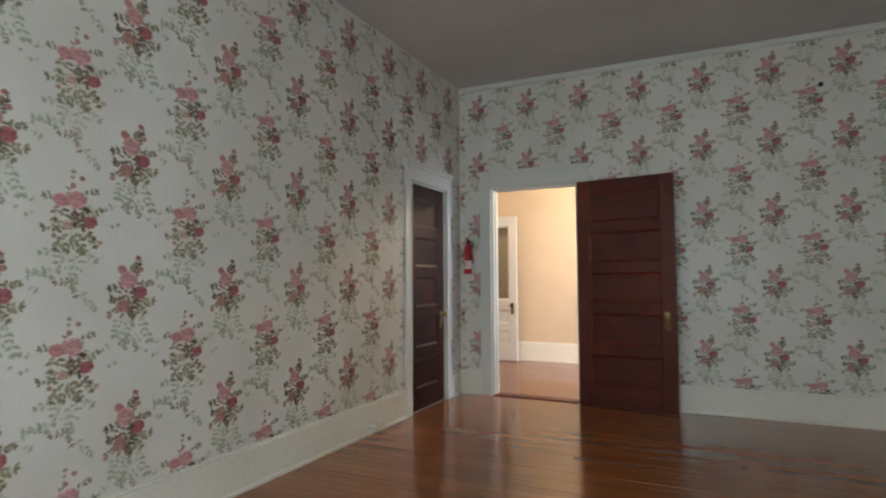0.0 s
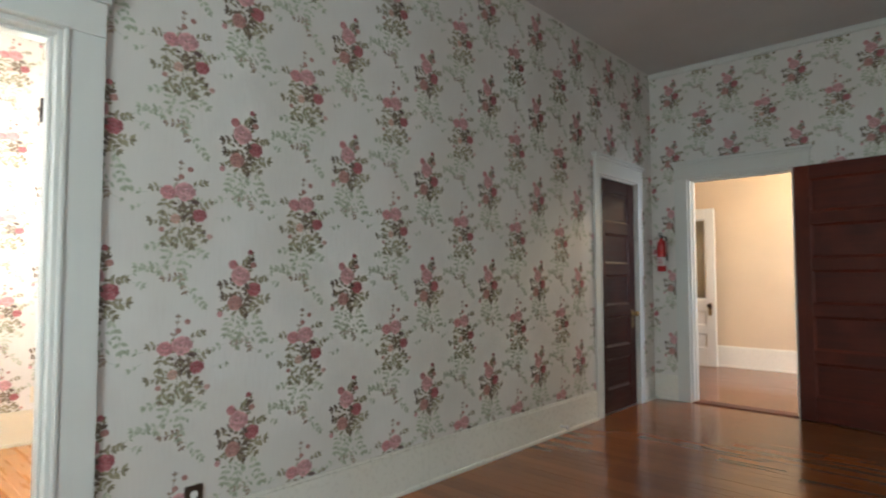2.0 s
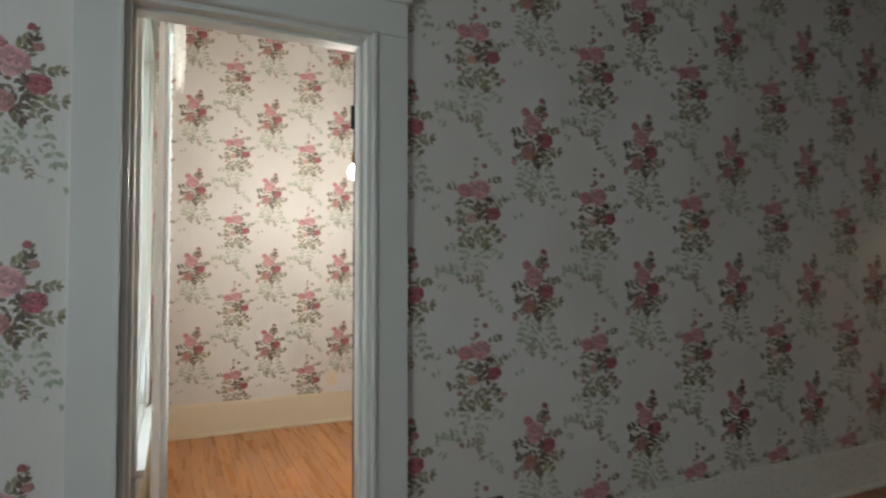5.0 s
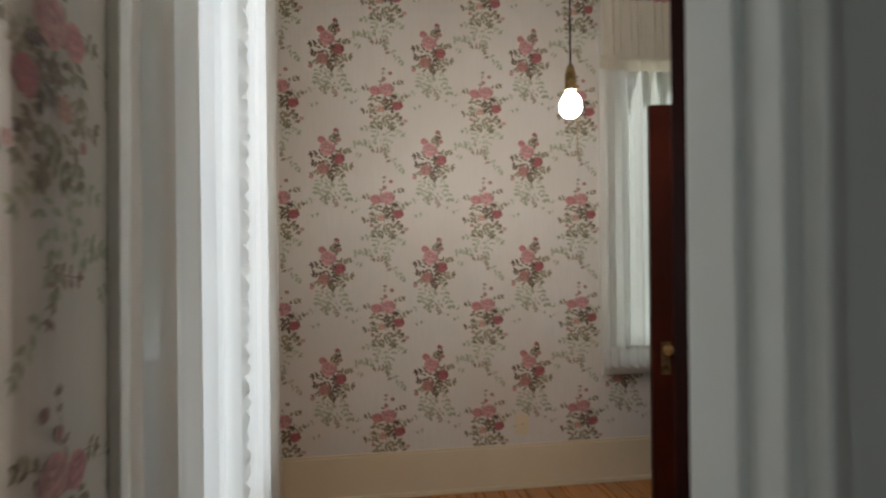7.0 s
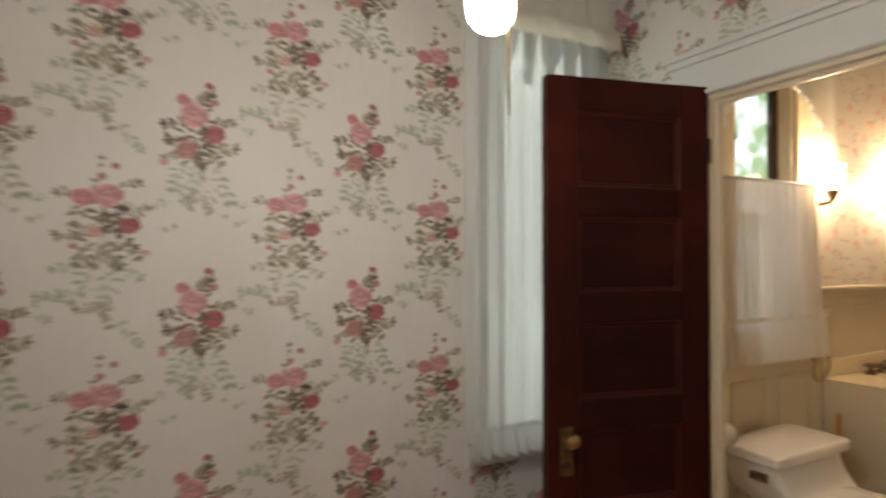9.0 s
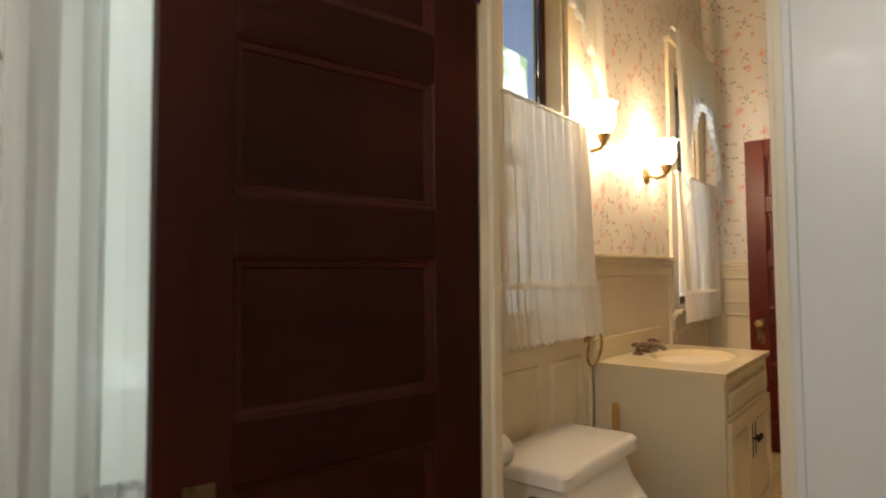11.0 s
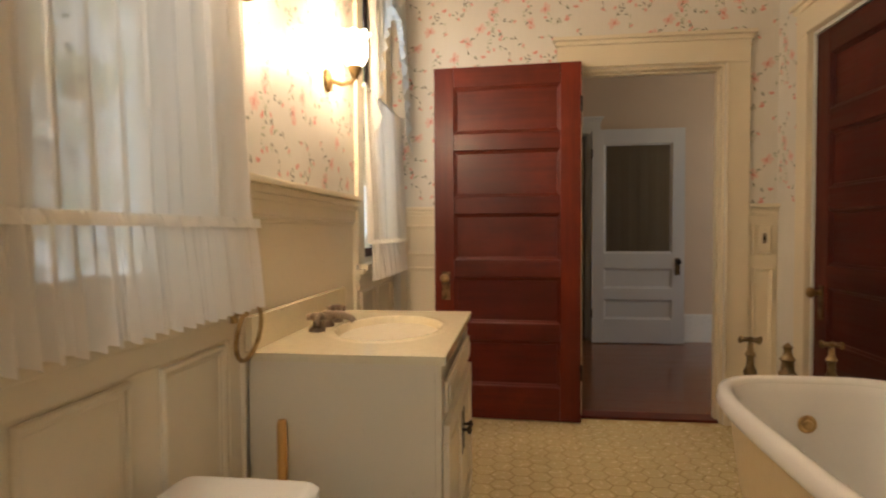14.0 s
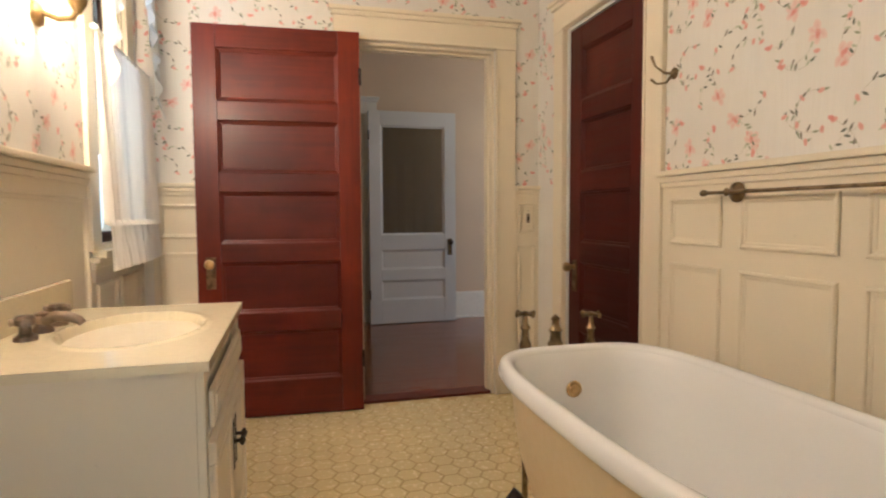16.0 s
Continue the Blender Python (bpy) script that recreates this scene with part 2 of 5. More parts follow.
def lathe(bm, profile, m=Matrix(), seg=24, sx=1.0):
    """Turns (radius, height) pairs about z."""
    rings = []
    for r, z in profile:
        rings.append([bm.verts.new(m @ Vector((r * sx * math.cos(2 * math.pi * i / seg), r * math.sin(2 * math.pi * i / seg), z))) for i in range(seg)])
    for a, b in zip(rings, rings[1:]):
        for i in range(seg):
            bm.faces.new((a[i], a[(i + 1) % seg], b[(i + 1) % seg], b[i]))
    for ring, flip in ((rings[0], True), (rings[-1], False)):
        if (ring[0].co - ring[seg // 2].co).length > 1e-5:
            bm.faces.new(ring[::-1] if flip else ring)
    return bm


def tube(bm, pts, r, seg=10, closed=False):
    """A round bar along points."""
    pts = [Vector(p) for p in pts]
    rings, n = [], len(pts)
    for i, p in enumerate(pts):
        a, b = pts[(i - 1) % n if closed else max(i - 1, 0)], pts[(i + 1) % n if closed else min(i + 1, n - 1)]
        q = (b - a).to_track_quat("Z", "Y")
        rr = r[i] if isinstance(r, (list, tuple)) else r
        rings.append([bm.verts.new(p + q @ Vector((rr * math.cos(2 * math.pi * k / seg), rr * math.sin(2 * math.pi * k / seg), 0))) for k in range(seg)])
    for i in range(n if closed else n - 1):
        a, b = rings[i], rings[(i + 1) % n]
        for k in range(seg):
            bm.faces.new((a[k], a[(k + 1) % seg], b[(k + 1) % seg], b[k]))
    if not closed:
        bm.faces.new(rings[0][::-1]), bm.faces.new(rings[-1])
    return bm


def part(name, bm, material, parent=None, label="", smooth=False):
    me = bpy.data.meshes.new(name)
    bmesh.ops.recalc_face_normals(bm, faces=bm.faces[:])
    for f in bm.faces:
        f.smooth = smooth
    bm.to_mesh(me)
    bm.free()
    for m in material if isinstance(material, (list, tuple)) else (material,):
        me.materials.append(m)
    if smooth:
        me.set_sharp_from_angle(angle=radians(42))
    ob = new(name, me)
    if parent:
        ob.parent = parent
    if label:
        ob["label"] = label
    return ob


def thing(name, label, category, place=(0, 0, 0), rz=0.0, group=""):
    ob = new(name)
    ob.empty_display_size = 0.1
    ob.location = place
    ob.rotation_euler = (0, 0, radians(rz))
    return tagged(ob, label, category, group)


def structure(name, bm, material, label="", parent=None, smooth=False):
    ob = part(name, bm, material, parent, "", smooth)
    return tagged(ob, label, "", "", "structure")


HOLES = {}


def slab(name, axis, c0, c1, lo, hi, z1, holes, front, back, label=""):
    """A wall between planes c0 and c1 of one axis, from lo to hi, with holes (lo, hi, z0, z1). front: the side at c1; back: at c0."""
    bm = bmesh.new()
    cuts = sorted({lo, hi, *[h for hole in holes for h in hole[:2]]})
    for a, b in zip(cuts, cuts[1:]):
        here = [h for h in holes if h[0] <= a + 1e-6 and h[1] >= b - 1e-6]
        spans = [(-0.02, z1)]
        for h in here:
            spans = [s for q in spans for s in ((q[0], min(q[1], h[2])), (max(q[0], h[3]), q[1])) if s[1] - s[0] > 1e-4]
        for s in spans:
            if axis == "x":
                box(bm, c0, a, s[0], c1, b, s[1])
            else:
                box(bm, a, c0, s[0], b, c1, s[1])
    bm.normal_update()
    k = 0 if axis == "x" else 1
    for f in bm.faces:
        f.material_index = 0 if f.normal[k] > 0.5 else 1 if f.normal[k] < -0.5 else 2
    me = bpy.data.meshes.new(name)
    bm.to_mesh(me)
    bm.free()
    for m in (front, back, PLAIN):
        me.materials.append(m)
    HOLES[name] = holes
    return tagged(new(name, me), label, "", "", "structure")


# ---- plan ----
H = 3.2
WX = -2.65          # west face of the dressing room
BX = -2.50          # west face of the bathroom
EX = -0.32          # east face of the bathroom
NY = 6.44           # north wall of bedroom and bathroom
PY = 3.13           # partition between dressing room and bathroom
AS, AE = -1.2, 5.2  # south and east ends of the bedroom
HN = 8.95           # far wall of the hall

slab("wall_west", "x", -0.15, 0.0, AS, NY, H, [(0.62, 1.39, -1, 2.06), (5.34, 6.06, -1, 2.06)], ROSE_GROUND, ROSE_GROUND, "bedroom wall papered with rose bouquets")
slab("wall_bath_east", "x", EX, -0.154, PY + 0.07, NY, H, [(5.34, 6.06, -1, 2.06)], PLAIN, VINE_GROUND, "bathroom wall with vine wallpaper")
slab("wall_north", "y", NY, NY + 0.14, -2.9, AE + .15, H, [(0.357, 1.235, -1, 2.11), (-1.40, -0.60, -1, 2.03)], HALL, ROSE_GROUND, "papered wall with a doorway to the hall")
slab("wall_bath_north", "y", NY - 0.006, NY - 0.001, BX, EX, H, [(-1.40, -0.60, -1, 2.03)], PLAIN, VINE_GROUND, "vine wallpaper around the hall doorway")
slab("wall_dressing_north", "y", PY, PY + 0.07, -2.9, -0.154, H, [(-2.125, -1.525, -1, 2.015)], VINE_GROUND, ROSE_GROUND, "papered partition with the bathroom doorway")
slab("wall_dressing_west", "x", -2.85, WX, 0.5, PY, H, [(2.50, 3.00, 0.72, 2.42)], ROSE_GROUND, PLAIN, "wall papered with rose bouquets, one window")
slab("wall_bath_west", "x", -2.64, BX, PY + 0.07, NY, H, [(3.80, 4.30, 0.95, 2.45), (5.72, 6.20, 0.95, 2.45)], VINE_GROUND, PLAIN, "bathroom wall with vine wallpaper and two windows")
slab("wall_dressing_south", "y", 0.44, 0.62, -2.85, -0.154, H, [(-1.72, -0.62, 0.45, 2.42)], ROSE_GROUND, PLAIN, "papered wall with a tall window")
slab("wall_south", "y", AS - 0.15, AS, -0.15, AE, H, [(1.2, 2.4, 0.7, 2.4)], ROSE_GROUND, PLAIN, "papered wall with a window")
slab("wall_east", "x", AE, AE + 0.15, AS - .15, NY, H, [(-0.3, 1.5, 0.75, 2.4)], PLAIN, ROSE_GROUND, "papered wall with a wide window")
slab("wall_hall_north", "y", HN, HN + 0.15, -2.9, 2.35, H, [(-1.88, -1.05, -1, 2.06)], PLAIN, HALL, "peach hall wall with a doorway")
slab("wall_hall_west", "x", -3.05, -2.9, NY + 0.14, HN + 2.2, H, [], HALL, PLAIN, "peach hall wall")
# Unseen end wall and window hole, placed near to shape the hall's light.
slab("wall_hall_east_unseen", "x", 2.2, 2.35, NY + 0.14, HN, H, [(6.9, 8.5, 0.7, 2.4)], PLAIN, HALL, "unseen peach hall end wall with an added window")
slab("wall_far_room", "y", HN + 2.2, HN + 2.35, -3.0, 0.0, H, [], PLAIN, PLAIN, "plain wall of a dark room beyond the hall")
slab("wall_far_room_side", "x", -0.1, 0.0, HN + 0.15, HN + 2.2, H, [], PLAIN, PLAIN, "plain wall of a dark room beyond the hall")
for nm, a in (("ceiling_bedroom", (-0.15, AS - .15, AE + .15, NY + .14)), ("ceiling_dressing_room", (-2.85, 0.44, -0.151, PY + 0.07)), ("ceiling_bathroom", (-2.85, PY + 0.071, -0.151, NY + .14)), ("ceiling_hall", (-3.05, NY + 0.141, 2.35, HN + 2.35))):
    structure(nm, box(bmesh.new(), a[0], a[1], H, a[2], a[3], H + 0.1), CEIL, "flat painted ceiling")
structure("floor_bedroom", box(bmesh.new(), -0.15, AS, -0.12, AE, NY + .14, -0.012), PLAIN, "subfloor under bedroom boards")
structure("floor_dressing_room", box(bmesh.new(), -2.85, 0.44, -0.12, -0.151, PY + 0.06, -0.012), PLAIN, "subfloor under dressing room boards")
structure("floor_bathroom", box(bmesh.new(), -2.85, PY + 0.061, -0.12, -0.151, NY + 0.01, -0.0022), GROUT, "pale grout bed of the tiled bathroom floor")
structure("floor_hall", box(bmesh.new(), -3.05, NY + 0.141, -0.12, 2.35, HN + 2.2, -0.012), PLAIN, "subfloor under hall boards")
structure("ground", box(bmesh.new(), -120, -120, -0.9, 120, 120, -0.8), paint("lawn", (0.05, 0.09, 0.03), 0.9, 0.1), "lawn outside")


# ---- trim ----
def casing(name, axis, c, out, lo, hi, top, mat, w=0.125, label="painted door casing with a moulded head", bottom=0.0, ears=True):
    """Side boards, head board and cap round an opening; out: +1 or -1, the side the boards stand on."""
    g = tagged(new(name), label, "", "", "structure")
    t = 0.022 * out

    def b(n, u0, u1, z0, z1, d0, d1, bev=0.003):
        bm = bmesh.new()
        if axis == "x":
            box(bm, c + d0, u0, z0, c + d1, u1, z1, bev)
        else:
            box(bm, u0, c + d0, z0, u1, c + d1, z1, bev)
        return part(n, bm, mat, g)

    e = 0.0002 * out
    b("side_board", lo - w, lo - 0.0032, bottom, top, e, t)
    b("side_board", hi + 0.0032, hi + w, bottom, top, e, t)
    b("inner_bead", lo - 0.016, lo - 0.003, bottom, top - 0.0, t * 0.99, t * 1.35)
    b("inner_bead", hi + 0.003, hi + 0.016, bottom, top - 0.0, t * 0.99, t * 1.35)
    b("head_board", lo - w, hi + w, top + 0.0002, top + 0.125, e, t * 1.15)
    b("head_bead", lo - 0.016, hi + 0.016, top + 0.002, top + 0.016, t * 1.14, t * 1.6)
    if ears:
        b("cap_moulding", lo - w - 0.012, hi + w + 0.012, top + 0.1252, top + 0.150, e, t * 1.8, 0.006)
        b("cap_shelf", lo - w - 0.025, hi + w + 0.025, top + 0.1502, top + 0.172, e, t * 2.4, 0.004)
    return g


def jamb(name, axis, c0, c1, lo, hi, top, mat, stop=None):
    g = tagged(new(name), "painted door jamb lining", "", "", "structure")

    def b(n, u0, u1, z0, z1, a=c0, d=c1):
        bm = bmesh.new()
        box(bm, *((a, u0, z0, d, u1, z1) if axis == "x" else (u0, a, z0, u1, d, z1)), 0.002)
        part(n, bm, mat, g)

    b("lining", lo - 0.003, lo + 0.014, 0, top - 0.001)
    b("lining", hi - 0.014, hi + 0.003, 0, top - 0.001)
    b("head_lining", lo + 0.0145, hi - 0.0145, top - 0.016, top + 0.0005)
    if stop:
        b("stop", lo + 0.0145, lo + 0.026, 0, top - 0.017, *stop)
        b("stop", hi - 0.026, hi - 0.0145, 0, top - 0.017, *stop)
        b("head_stop", lo + 0.027, hi - 0.027, top - 0.028, top - 0.0165, *stop)
    return g


def baseboard(name, axis, c, out, lo, hi, mat, h=0.225, label="tall painted baseboard"):
    g = tagged(new(name), label, "", "", "structure")
    for n, z0, z1, d in (("board", 0.0, h, 0.02), ("shoe", 0.0, 0.022, 0.036), ("top_bead", h + 0.001, h + 0.014, 0.014)):
        bm = bmesh.new()
        s = 0.0205 if n == "shoe" else 0.0006
        if axis == "x":
            box(bm, c + s * out, lo, z0, c + d * out, hi, z1, 0.003)
        else:
            box(bm, lo, c + s * out, z0, hi, c + d * out, z1, 0.003)
        part(n, bm, mat, g)
    return g


casing("trim_opening_bedroom", "x", 0.0, 1, 0.62, 1.39, 2.06, WHITE, 0.135)
casing("trim_closet_bedroom", "x", 0.0, 1, 5.34, 6.06, 2.06, WHITE, 0.10)
casing("trim_hall_door_bedroom", "y", NY, -1, 0.357, 1.235, 2.11, WHITE)
casing("trim_bath_door_dressing", "y", PY, -1, -2.125, -1.525, 2.015, WHITE, 0.14)
casing("trim_bath_door_inside", "y", PY + 0.07, 1, -2.125, -1.525, 2.015, CREAM)
casing("trim_hall_door_bath", "y", NY - 0.0062, -1, -1.40, -0.60, 2.03, CREAM)
casing("trim_closet_bath", "x", EX, -1, 5.34, 6.06, 2.06, CREAM)
casing("trim_far_door_hall", "y", HN, -1, -1.88, -1.05, 2.06, WHITE)
jamb("jamb_opening", "x", -0.15, 0.0, 0.62, 1.39, 2.06, WHITE, (-0.11, -0.05))
jamb("jamb_closet", "x", EX, 0.0, 5.34, 6.06, 2.06, WHITE)
jamb("jamb_hall_bedroom", "y", NY, NY + 0.14, 0.357, 1.235, 2.11, WHITE, (NY + 0.05, NY + 0.1))
jamb("jamb_bath", "y", PY, PY + 0.07, -2.125, -1.525, 2.015, CREAM, (PY + 0.030, PY + 0.060))
jamb("jamb_hall_bath", "y", NY, NY + 0.14, -1.40, -0.60, 2.03, CREAM, (NY + 0.05, NY + 0.1))
jamb("jamb_far_door", "y", HN, HN + 0.15, -1.88, -1.05, 2.06, WHITE)
baseboard("baseboard_bedroom_west", "x", 0.0, 1, 1.53, 5.234, BASEWHITE)
baseboard("baseboard_bedroom_west_south", "x", 0.0, 1, AS, 0.494, BASEWHITE)
baseboard("baseboard_bedroom_west_corner", "x", 0.0, 1, 6.156, NY - 0.04, BASEWHITE)
baseboard("baseboard_bedroom_north", "y", NY, -1, 1.362, AE, BASEWHITE)
baseboard("baseboard_bedroom_north_corner", "y", NY, -1, 0.001, 0.231, BASEWHITE)
baseboard("baseboard_dressing_west", "x", WX, 1, 0.63, PY - 0.001, CREAM)
baseboard("baseboard_dressing_south", "y", 0.62, 1, WX + 0.04, -0.16, CREAM)
baseboard("baseboard_hall_north", "y", HN, -1, -0.92, 2.2, BASEWHITE, 0.26)
structure("crown_bedroom_north", box(bmesh.new(), 0.0, NY - 0.035, H - 0.055, AE, NY - 0.001, H - 0.001, 0.012), WHITE, "narrow white ceiling moulding")
structure("crown_bath_north", box(bmesh.new(), BX, NY - 0.055, H - 0.075, EX, NY - 0.008, H - 0.001, 0.012), CREAM, "cream ceiling moulding")
structure("crown_bath_west", box(bmesh.new(), BX + 0.001, PY + 0.075, H - 0.075, BX + 0.05, NY - 0.06, H - 0.001, 0.012), CREAM, "cream ceiling moulding")


# ---- doors ----
def knob_set(parent, x, y, z, out, plate=BRASS, ball=BRASS):
    """Escutcheon plate and round knob on the face at y; out: +1 or -1."""
    part("escutcheon", box(bmesh.new(), x - 0.024, min(y, y + 0.005 * out), z - 0.13, x + 0.024, max(y, y + 0.005 * out), z + 0.035, 0.002), TARNISH, parent, "tarnished brass door plate")
    m = Matrix.Translation((x, y, z)) @ Euler((radians(-90 * out), 0, 0)).to_matrix().to_4x4()
    part("knob", lathe(bmesh.new(), [(0.016, 0.003), (0.011, 0.014), (0.012, 0.028), (0.022, 0.036), (0.0265, 0.048), (0.0225, 0.059), (0.012, 0.064), (0.001, 0.065)], m), ball, parent, "round brass door knob", True)


def sunk_moulding(x0, x1, z0, z1, T):
    """Stepped moulding that runs round a sunk panel on both faces of a door."""
    bm = bmesh.new()
    for s in (-1, 1):
        rings = []
        for inset, y in ((0.0, T - 0.0012), (0.004, T - 0.0035), (0.006, T - 0.0085), (0.017, T - 0.0125), (0.019, 0.0052)):
            rings.append([bm.verts.new((x, s * y, z)) for x, z in ((x0 + inset, z0 + inset), (x1 - inset, z0 + inset), (x1 - inset, z1 - inset), (x0 + inset, z1 - inset))])
        for a, b in zip(rings, rings[1:]):
            for i in range(4):
                q = (a[i], a[(i + 1) % 4], b[(i + 1) % 4], b[i])
                bm.faces.new(q if s < 0 else q[::-1])
    return bm


def panel_door(name, label, place, rz, w, h, mat, rows=5, glazed=False, knob_side=1, flip=False, knob_z=0.82):
    """A leaf from its hinge edge at x=0 to x=w, 44 mm thick, z from 8 mm; horizontal sunk panels."""
    d = thing(name, label, "door", place, rz)
    st, T = 0.115, 0.022
    bot, topr, rail = 0.20, 0.115, 0.10
    part("stile", box(bmesh.new(), 0, -T, 0.008, st, T, h, 0.002), mat, d)
    part("stile", box(bmesh.new(), w - st, -T, 0.008, w, T, h, 0.002), mat, d)
    flat, bead = {DOORWOOD: (DOORWOOD_FLAT, DOORWOOD_BEAD), REDWOOD: (REDWOOD_FLAT, REDWOOD_BEAD), HALFLIT_WOOD: (HALFLIT_WOOD_FLAT, DIMLIT_WOOD_BEAD), DIMLIT_WOOD: (DIMLIT_WOOD_FLAT, DIMLIT_WOOD_BEAD)}.get(mat, (mat, mat))
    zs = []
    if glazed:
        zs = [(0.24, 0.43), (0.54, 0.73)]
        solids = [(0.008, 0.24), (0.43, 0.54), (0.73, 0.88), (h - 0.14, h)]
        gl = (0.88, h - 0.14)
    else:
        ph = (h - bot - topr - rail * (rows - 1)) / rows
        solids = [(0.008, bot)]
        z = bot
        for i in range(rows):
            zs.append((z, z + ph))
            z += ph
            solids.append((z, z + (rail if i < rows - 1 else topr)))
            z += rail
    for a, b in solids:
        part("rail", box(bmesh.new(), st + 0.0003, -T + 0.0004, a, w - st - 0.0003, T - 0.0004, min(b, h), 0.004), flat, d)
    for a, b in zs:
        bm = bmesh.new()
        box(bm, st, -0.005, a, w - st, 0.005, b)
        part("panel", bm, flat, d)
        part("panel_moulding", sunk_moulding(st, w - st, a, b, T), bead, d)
    if glazed:
        part("glass_moulding", sunk_moulding(st, w - st, gl[0], gl[1], T), bead, d)
        part("glass_pane", box(bmesh.new(), st, -0.003, gl[0], w - st, 0.003, gl[1]), OLDGLASS, d, "clear door glass")
    for s in (-1, 1):
        if glazed:
            knob_set(d, w - 0.066, T * s, knob_z, s, DARKMETAL, DARKMETAL)
        else:
            knob_set(d, w - 0.066, T * s, knob_z, s)
    for z in (0.25, h - 0.28):
        part("hinge", tube(bmesh.new(), [(0.0, (T + 0.004) * (-1 if flip else 1), z), (0.0, (T + 0.004) * (-1 if flip else 1), z + 0.09)], 0.007), DARKMETAL, d, "dark iron butt hinge")
    # Added cloth behind the pane; its tan folds imitate the glass reflection.
    if glazed:
        part("curtain", sheet_into(bmesh.new(), st + 0.02, w - st - 0.02, gl[0] + 0.01, gl[1] - 0.01, 0.014, 0.003, 5, 6, seed=9), REFLECTION_TAN, d, "tan gathered cloth standing in for the reflection in the door glass", True)
    return d


def sheet_into(bm, u0, u1, z0, z1, c, amp, folds, nz=10, flare=0.0, seed=0, axis="y", wide_top=1.0, phase=0.0, hem=None):
    """A hanging gathered cloth as a wavy double-sided sheet; u along x (axis y) or along y (axis x)."""
    rr = random.Random(seed + 7)
    nu = max(12, folds * 8)
    ph = [rr.uniform(0, 6.28) for _ in range(6)]
    rows = []
    for j in range(nz + 1):
        f = j / nz
        row = []
        for i in range(nu + 1):
            g = i / nu
            mid = (u0 + u1) / 2
            k = wide_top + (1 - wide_top) * (1 - f) if wide_top != 1.0 else 1.0
            u = mid + (u0 + (u1 - u0) * g - mid) * k
            a = amp * (0.45 + 0.75 * (1 - f) ** 0.7)
            d = a * (math.sin(folds * 6.283 * g + phase + 0.8 * math.sin(3.1 * g + ph[0])) + 0.45 * math.sin(folds * 2.3 * 6.283 * g + ph[1] + f) + 0.4 * math.sin(5 * g + ph[2])) + flare * (1 - f)
            zb = z0 + (hem * math.sin(folds * 6.283 * g + ph[3]) if hem else 0.0)
            z = zb + (z1 - zb) * f
            row.append(bm.verts.new((u, c + d, z) if axis == "y" else (c + d, u, z)))
        rows.append(row)
    for a, b in zip(rows, rows[1:]):
        for i in range(nu):
            bm.faces.new((a[i], a[i + 1], b[i + 1], b[i]))
    return bm


panel_door("door_hall_bedroom", "open dark mahogany five-panel door swung into the bedroom", (1.25, 6.395, 0), -8.6, 0.875, 2.10, DOORWOOD, knob_z=0.86)
panel_door("door_closet_bedroom", "closed dark mahogany five-panel door in the bedroom wall", (-0.03, 5.357, 0), 90, 0.686, 2.04, DIMLIT_WOOD, knob_z=0.84)
panel_door("door_closet_bathroom", "closed red mahogany five-panel door in the bathroom wall", (EX + 0.03, 5.357, 0), 90, 0.686, 2.04, HALFLIT_WOOD, knob_z=0.80)
panel_door("door_bathroom", "open dark mahogany five-panel door swung into the dressing room", (-2.122, 3.112, 0), -103.5, 0.635, 2.04, DIMLIT_WOOD, knob_z=0.81)
panel_door("door_hall_bathroom", "open red mahogany five-panel door swung against the bathroom wall", (-1.395, 6.365, 0), 177.5, 0.84, 2.05, REDWOOD, knob_z=0.83)
panel_door("door_dressing_room", "open dark mahogany door folded back into the dressing room", (-0.178, 1.400, 0), 142, 0.72, 2.04, DIMLIT_WOOD)
panel_door("door_glazed_hall", "white half-glazed door with two panels standing open in the hall", (-1.03, 8.80, 0), 0.5, 0.87, 2.08, WHITE, glazed=True, knob_z=0.80, flip=True)

